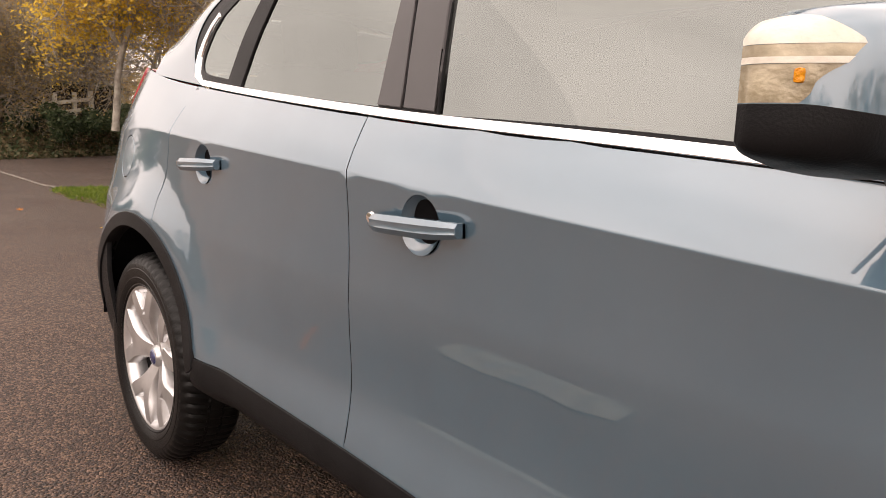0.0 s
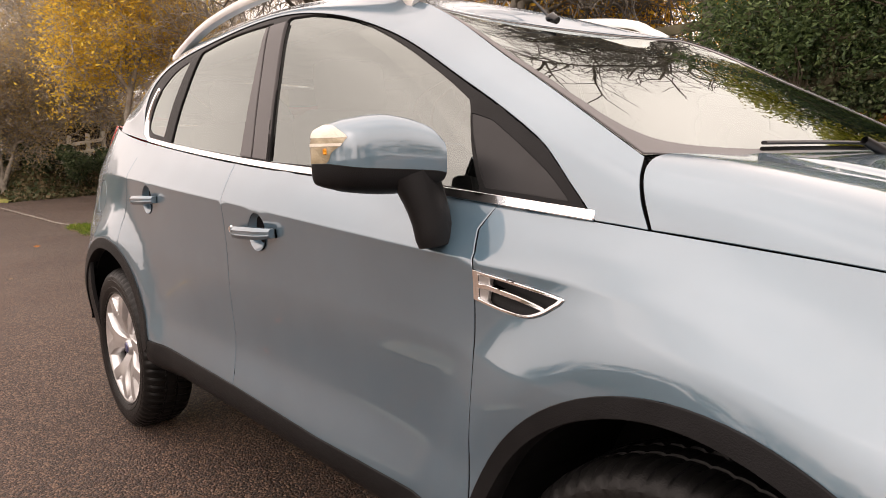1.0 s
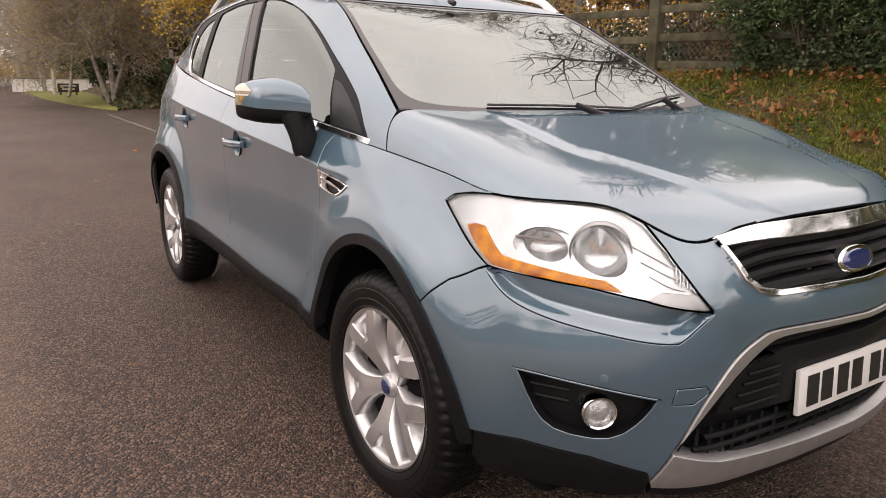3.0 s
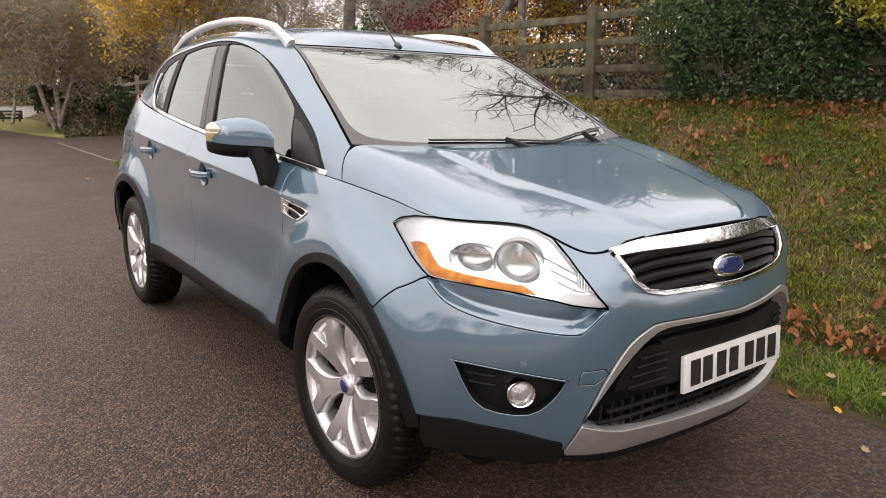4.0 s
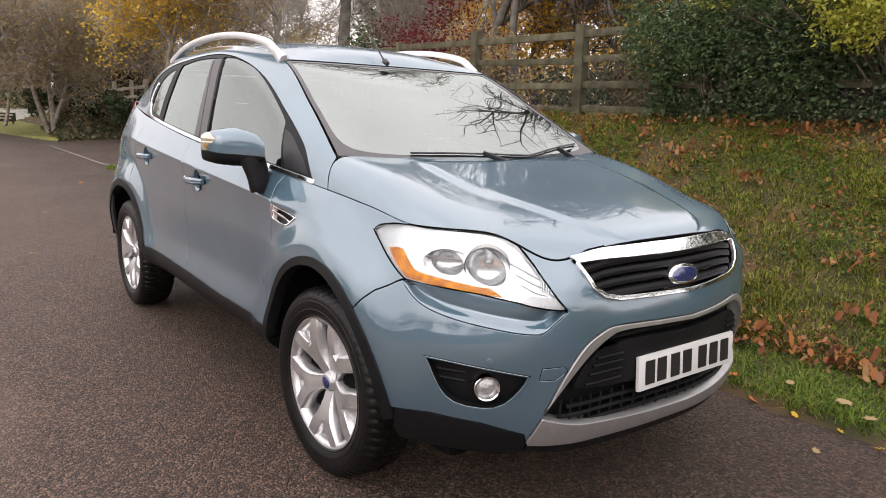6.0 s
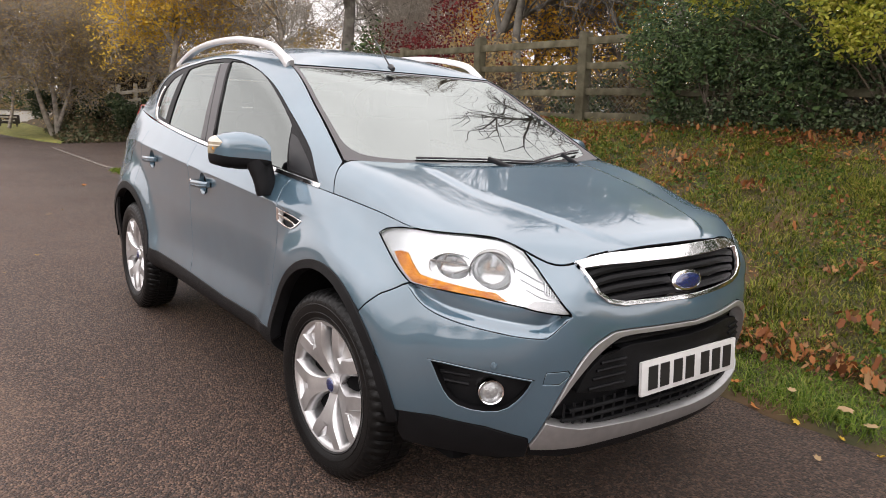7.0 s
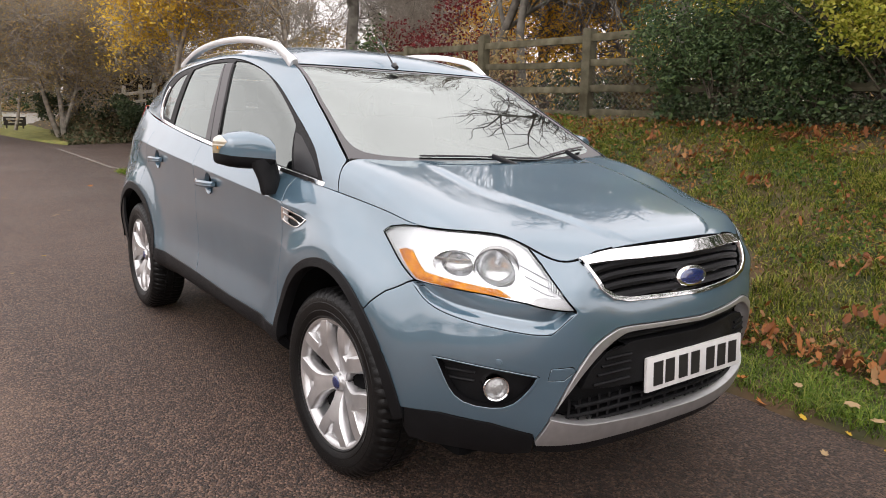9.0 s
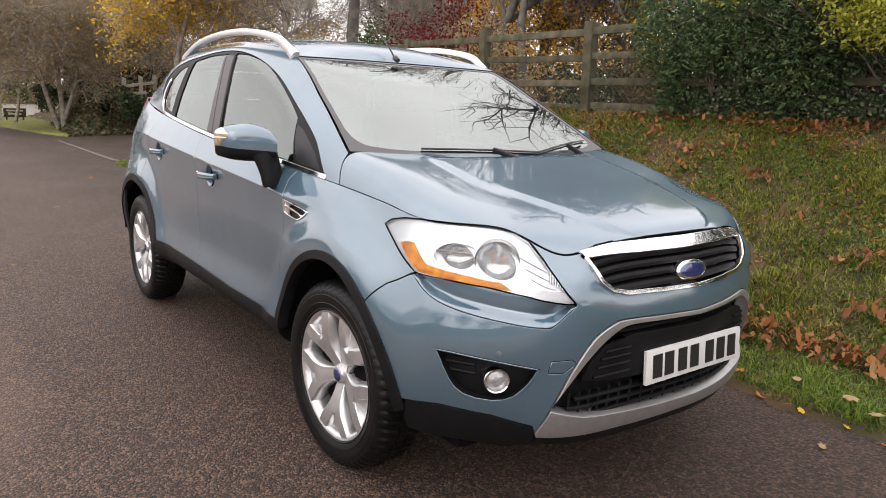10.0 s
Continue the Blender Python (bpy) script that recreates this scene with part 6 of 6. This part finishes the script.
bush("gold_shrub", (-9.4, 8.6, 3.0), (1.5, .8, 1.3), "tall shrub with golden orange leaves", GOLD_LEAF, 1000, .085, 36, foot=(-9.4, 8.6, 1.38))
bush("gold_shrub", (-6.6, 8.8, 2.7), (1.1, .8, 1.2), "tall shrub with golden orange leaves", GOLD_LEAF, 800, .08, 37, foot=(-6.6, 8.8, 1.38))
for i, (x, y, z, r, leaf) in enumerate(((-12.4, 9.4, 2.9, 1.5, BROWN_LEAF), (-10.6, 10.4, 3.3, 1.6, GOLD_LEAF), (-8.2, 10.6, 2.6, 1.4, BROWN_LEAF), (-5.4, 9.2, 2.8, 1.3, BROWN_LEAF), (-13.8, 10.8, 3.4, 1.7, GOLD_LEAF), (-7.2, 10.2, 3.6, 1.2, GOLD_LEAF))):
    bush("autumn_shrub", (x, y, z), (r, .8, 1.25), "thinning shrub with golden leaves" if leaf == GOLD_LEAF else "thinning shrub with brown leaves", leaf, 900, .09, 180 + i, 4, foot=(x, y, 1.38), group="shrubs behind the fence", shell=.2)
for i, x in enumerate((-13.2, -11.2, -9.3, -7.2, -5.2, -3.4)):
    bush("bramble", (x, 7.9 + .3 * (i % 2), 1.75), (1.35, .6, .62), "dark low bramble behind the fence", IVY_LEAF if i % 2 else TWIG_LEAF, 1500, .09, 310 + i, 4, foot=(x, 7.9, 1.3), group="brambles behind the fence", shell=.1)
bush("brown_shrub", (-7.9, 6.2, 2.0), (1.6, .5, .8), "low shrub with withered brown leaves", BROWN_LEAF, 1700, .08, 30, foot=(-7.9, 6.3, 1.38))
bush("green_shrub", (-12.6, 6.6, 2.3), (.9, .6, 1.2), "slender green shrub behind the fence", GREEN_LEAF, 1800, .09, 31, foot=(-12.6, 6.7, 1.38))

# beyond the side drive
YELLOW_LEAF = island_material("yellow_autumn_leaf", [(.55, .36, .06), (.78, .52, .07), (.86, .64, .11), (.60, .38, .07)], .6, .45)
tree("golden_tree", (-22.8, 5.1, .9), "tree with golden and brown autumn leaves", 32, 6.4, .95, 5, .12, YELLOW_LEAF, .11, 1, .25, forks=3, droop=.2, bark=FAR_BARK)
tree("brown_tree", (-20.5, 8.4, 1.0), "tree with withered brown leaves", 33, 6.6, .95, 4, .12, BROWN_LEAF, .09, 1, .35, forks=3, droop=.2, bark=FAR_BARK)
thorn = tree("thorn_tree", (-28.0, 2.35, .1), "gnarled tree dense with fine bare twigs", 34, 5.4, 1.0, 4, .11, BROWN_LEAF, .08, 1, .35, forks=4, droop=.0, first=.25, lean=(.2, -.3), bark=THORN_BARK)
for x, y, z, a, s in ((-28.1, 2.45, .1, 130, .9), (-27.9, 2.5, .1, 235, 1.0), (-30.0, 6.2, .9, 70, 1.25), (-34.5, 1.6, .1, 200, .75)):
    copy_thing(thorn, pose(x, y, z, 0, 0, a) @ Matrix.Scale(s, 4))
wood = tree("woodland_tree", (-34.5, 4.0, .9), "tall bare woodland tree with grey twigs", 35, 9.0, .9, 5, .18, forks=3, first=.15, bark=FAR_BARK)
r2 = np.random.default_rng(17)
for x, y in ((-30.5, 8.5), (-36, 9), (-40, 6), (-46, 1.5), (-52, -3), (-60, 2), (-48, 10), (-62, -9), (-58, 8), (-33, 13), (-27, 18), (-18.5, 13.0), (-22.5, 14.5), (-14.0, 12.0)):
    copy_thing(wood, pose(x, y, .9 if y > 4 else .0, 0, 0, r2.uniform(0, 360)) @ Matrix.Scale(r2.uniform(.75, 1.15), 4))
ivy2 = np.stack([rng.uniform(-33, -23.2, 16000), rng.uniform(1.5, 8.5, 16000)], -1)
ivy2 = np.column_stack([ivy2, far_bank_z(ivy2[:, 0], ivy2[:, 1]) + .12 * rng.random(16000)])
ivy2 = ivy2[((-ivy2[:, 0] - 23.3 - .75 * (ivy2[:, 1] - 1.6)) > -.1) & (ivy2[:, 1] > 2.0 + .09 * (-ivy2[:, 0] - 24))]
v, f = leaf_cards(ivy2, .13, 62, .05, .8, .2)
sheet("bank_ivy", v, f, island_material("bank_ivy_leaf", [(.03, .045, .02), (.06, .07, .03), (.11, .09, .05), (.15, .11, .06)], .6, .2), "ivy and dead leaves on the far bank", "ivy", "stuff")
for i, (x, y, r) in enumerate(((-27.6, 3.9, 1.0), (-28.6, 6.9, 1.1), (-24.6, 6.2, .9), (-30, 2.4, .8), (-25.7, 4.5, .75), (-25.9, 5.4, .7))):
    bush("dark_shrub", (x, y, 1.25), (r, r * .8, .55), "dark evergreen shrub on the bank", IVY_LEAF, 2400, .12, 80 + i, 3, foot=(x, y, .85), group="shrubs on the far bank", lumps=6)
# unseen thickets, added to cut low light and darken the nose's reflections
for i, (x, y) in enumerate(((31, -18), (34, -9), (33, 1), (29, 10), (15.5, 15.5), (7.5, 16.5))):
    bush("unseen_thicket", (x, y, 1.9 if y > 12 else 2.9), (3.2, 4.8, 2.0 if y > 12 else 3.1), "unseen dense thicket added beyond the lane", IVY_LEAF if i % 2 else BROWN_LEAF, 4600, .28, 230 + i, 4, foot=(x, y, 0 if y < 8 else 1.4), group="thickets along the lane", lumps=12)
for i, x in enumerate(np.arange(-34, -3, 3.1)):
    bush("undergrowth", (x, 16.0 + .8 * math.sin(i * 1.9), 2.0), (2.4, 1.1, 1.6), "tangled brown undergrowth behind the fence", (BROWN_LEAF, IVY_LEAF, BROWN_LEAF)[i % 3], 2300, .16, 250 + i, 4, foot=(x, 16, .5), group="undergrowth behind the fence", lumps=12, shell=.15)
for i, (x, y, r) in enumerate(((-52, -5.0, 2.2), (-56, -1.6, 2.4), (-47, -8.5, 2.4), (-60, 1.5, 2.6))):
    bush("far_bush", (x, y, 1.3), (r, r, 1.5), "brown bush at the far end of the lane", BROWN_LEAF if i % 2 else GREEN_LEAF, 2200, .22, 290 + i, 4, foot=(x, y, 0), group="bushes at the end of the lane", lumps=9)
# the far side of the lane: an unseen hedge, added to darken the bodywork's reflections
for i, x in enumerate(np.arange(-34, 22, 5.0)):
    bush("unseen_hedge", (x, -27.0, 2.2), (3.2, 1.3, 2.3), "tall dark hedge bush, unseen, added across the lane", IVY_LEAF if i % 2 else GREEN_LEAF, 2000, .18, 90 + i, 3, foot=(x, -27, .3), group="hedge across the lane", lumps=8)
for i, x in enumerate(np.arange(-30, 12, 2.9)):
    bush("undergrowth", (x, 12.5 + .8 * math.sin(i * 2.3), 2.35), (2.1, 1.1, 1.2), "tangled autumn undergrowth behind the fence", (BROWN_LEAF, BROWN_LEAF, GOLD_LEAF, GREEN_LEAF)[i % 4], 1500, .14, 150 + i, 4, foot=(x, 12.5, 1.3 if x > -13 else .4), group="undergrowth behind the fence", lumps=9)
for i, (x, y) in enumerate(((-58, -14), (-66, -4), (-70, 6), (-55, 14))):
    bush("far_thicket", (x, y, 2.6), (7, 5, 3.0), "far thicket of brown and green trees", BROWN_LEAF if i % 2 else GREEN_LEAF, 3600, .45, 120 + i, 4, foot=(x, y, 0), group="far thickets", lumps=14)

# ---- fences and far things ----
FENCE_Y = 5.0
fence = tagged(new("fence"), "weathered wooden post and rail fence with wire mesh", "fence")
post_me = None
xs = [-2.13 - 2.1 * k for k in range(-3, 6)]
base_z = 1.325
r3 = np.random.default_rng(5)
for x in xs:
    h = 1.17 + r3.normal(0, .02)
    bm = bm_box((.135, .135, h + .35), (0, 0, h / 2 - .175), .012)
    for v in bm.verts:
        if v.co.z > .5:
            v.co.z += .02 * math.sin(v.co.x * 40 + x)
    p = part("post", bm, WOOD, fence, smooth=30)
    p.matrix_local = pose(x, FENCE_Y + r3.normal(0, .01), base_z, -2.2 + r3.normal(0, .8), -2.0 + r3.normal(0, .8), r3.normal(0, 5))
for a, b in zip(xs, xs[1:]):
    for z, hh in ((1.03, .095), (.71, .085), (.385, .085), (.085, .085)):
        zz = base_z + z
        bm = bm_box((2.10, .040, hh), (0, 0, 0), .008)
        for v in bm.verts:
            v.co.z += .012 * math.sin(v.co.x * 1.5 + z * 9 + a)
        p = part("rail", bm, WOOD, fence, smooth=30)
        p.matrix_local = pose((a + b) / 2 + .03 * z, FENCE_Y + .01, zz + r3.normal(0, .008), r3.normal(0, 2), r3.normal(0, .5) + 1.0, 0)
wire = []
x0, x1, z0, z1 = xs[-1], xs[0], base_z + .02, base_z + .70
stepw = .075
for sgn in (1, -1):
    c = x0 - 1
    while c < x1 + 1:
        pts = [(c, z0), (c + sgn * (z1 - z0), z1)]
        if x0 < min(pts[0][0], pts[1][0]) and max(pts[0][0], pts[1][0]) < x1:
            wire.append((pts[0][0], FENCE_Y + .045 + .003 * sgn, pts[0][1], pts[1][0], FENCE_Y + .045 + .003 * sgn, pts[1][1], .0022, .0022))
        c += stepw
v, f = tube_mesh(wire)
sheet("wire_mesh", v, f, WIRE, "diamond wire mesh behind the rails", kind="stuff", parent=fence)

gate = tagged(new("paddock_fence"), "short whitened wooden fence on the far bank", "fence")
for k, (y, z) in enumerate(((4.33, .98), (5.0, 1.06), (5.58, 1.14))):
    p = part("post", bm_box((.12, .12, 1.3), (0, 0, .40), .01), PALE_WOOD, gate, smooth=30)
    p.matrix_local = pose(-26.6 - .1 * k, y, z, -4 + 3 * k, 0, 10)
for z in (1.47, 1.79):
    p = part("rail", bm_box((.05, 1.62, .12), (0, 0, 0), .008), PALE_WOOD, gate, smooth=30)
    p.matrix_local = pose(-26.60, 4.82, z, 9, 0, 7)

shed = tagged(new("shed"), "dark wooden shed with a mossy roof", "shed")
for k in range(16):
    p = part("board", bm_box((.04, .23, 1.7), (0, 0, .85), .006), DARK_WOOD, shed)
    p.matrix_local = pose(-30.5 + .012 * (k % 2), 3.6 + .24 * k, .85)
part("side_wall", bm_box((3.0, .06, 1.7), (-32, 3.5, 1.7), .01), DARK_WOOD, shed)
part("side_wall", bm_box((3.0, .06, 1.7), (-32, 7.45, 1.7), .01), DARK_WOOD, shed)
part("roof", bm_box((3.6, 4.5, .09), (-32, 5.45, 2.62), .02, Euler((0, radians(5), 0)).to_matrix()), MOSS, shed)

sign = tagged(new("low_sign"), "low dark board sign on two legs beside the lane", "sign")
board = part("board", bm_box((.04, .95, .42), (-38.3, 1.97, .40), .008), DARK_WOOD, sign, smooth=30)
for y in (1.62, 2.32):
    part("leg", bm_box((.06, .07, .5), (-38.33, y, .20), .006), DARK_WOOD, sign)
for z, w in ((.50, .70), (.34, .55)):
    part("lettering_bar", bm_box((.008, w, .07), (-38.277, 1.97, z), .002), PALE_WOOD, board)

wall = tagged(new("garden_wall"), "low white garden wall at the end of the lane", "wall")
part("wall_face", bm_box((.25, 7.5, .75), (-46, 3.6, .35), .02), WALL_WHITE, wall)
part("coping", bm_box((.36, 7.6, .07), (-46, 3.6, .76), .015), KERB, wall)
for x, y, h, r in ((-47.7, .29, 2.65, .085), (-39.1, 1.42, 1.32, .10)):
    pole = tagged(new("wooden_post"), "slender pale wooden post beside the lane", "post", group="posts beside the lane")
    part("shaft", bm_tube([(x, y, 0), (x, y + .01, h * .5), (x, y + .03, h)], [r, r * .95, r * .88], 10), PALE_WOOD, pole, smooth=60)
    part("post_cap", bm_tube([(x, y + .03, h), (x, y + .03, h + .05)], [r * .95, r * .4], 10), WIRE, pole)
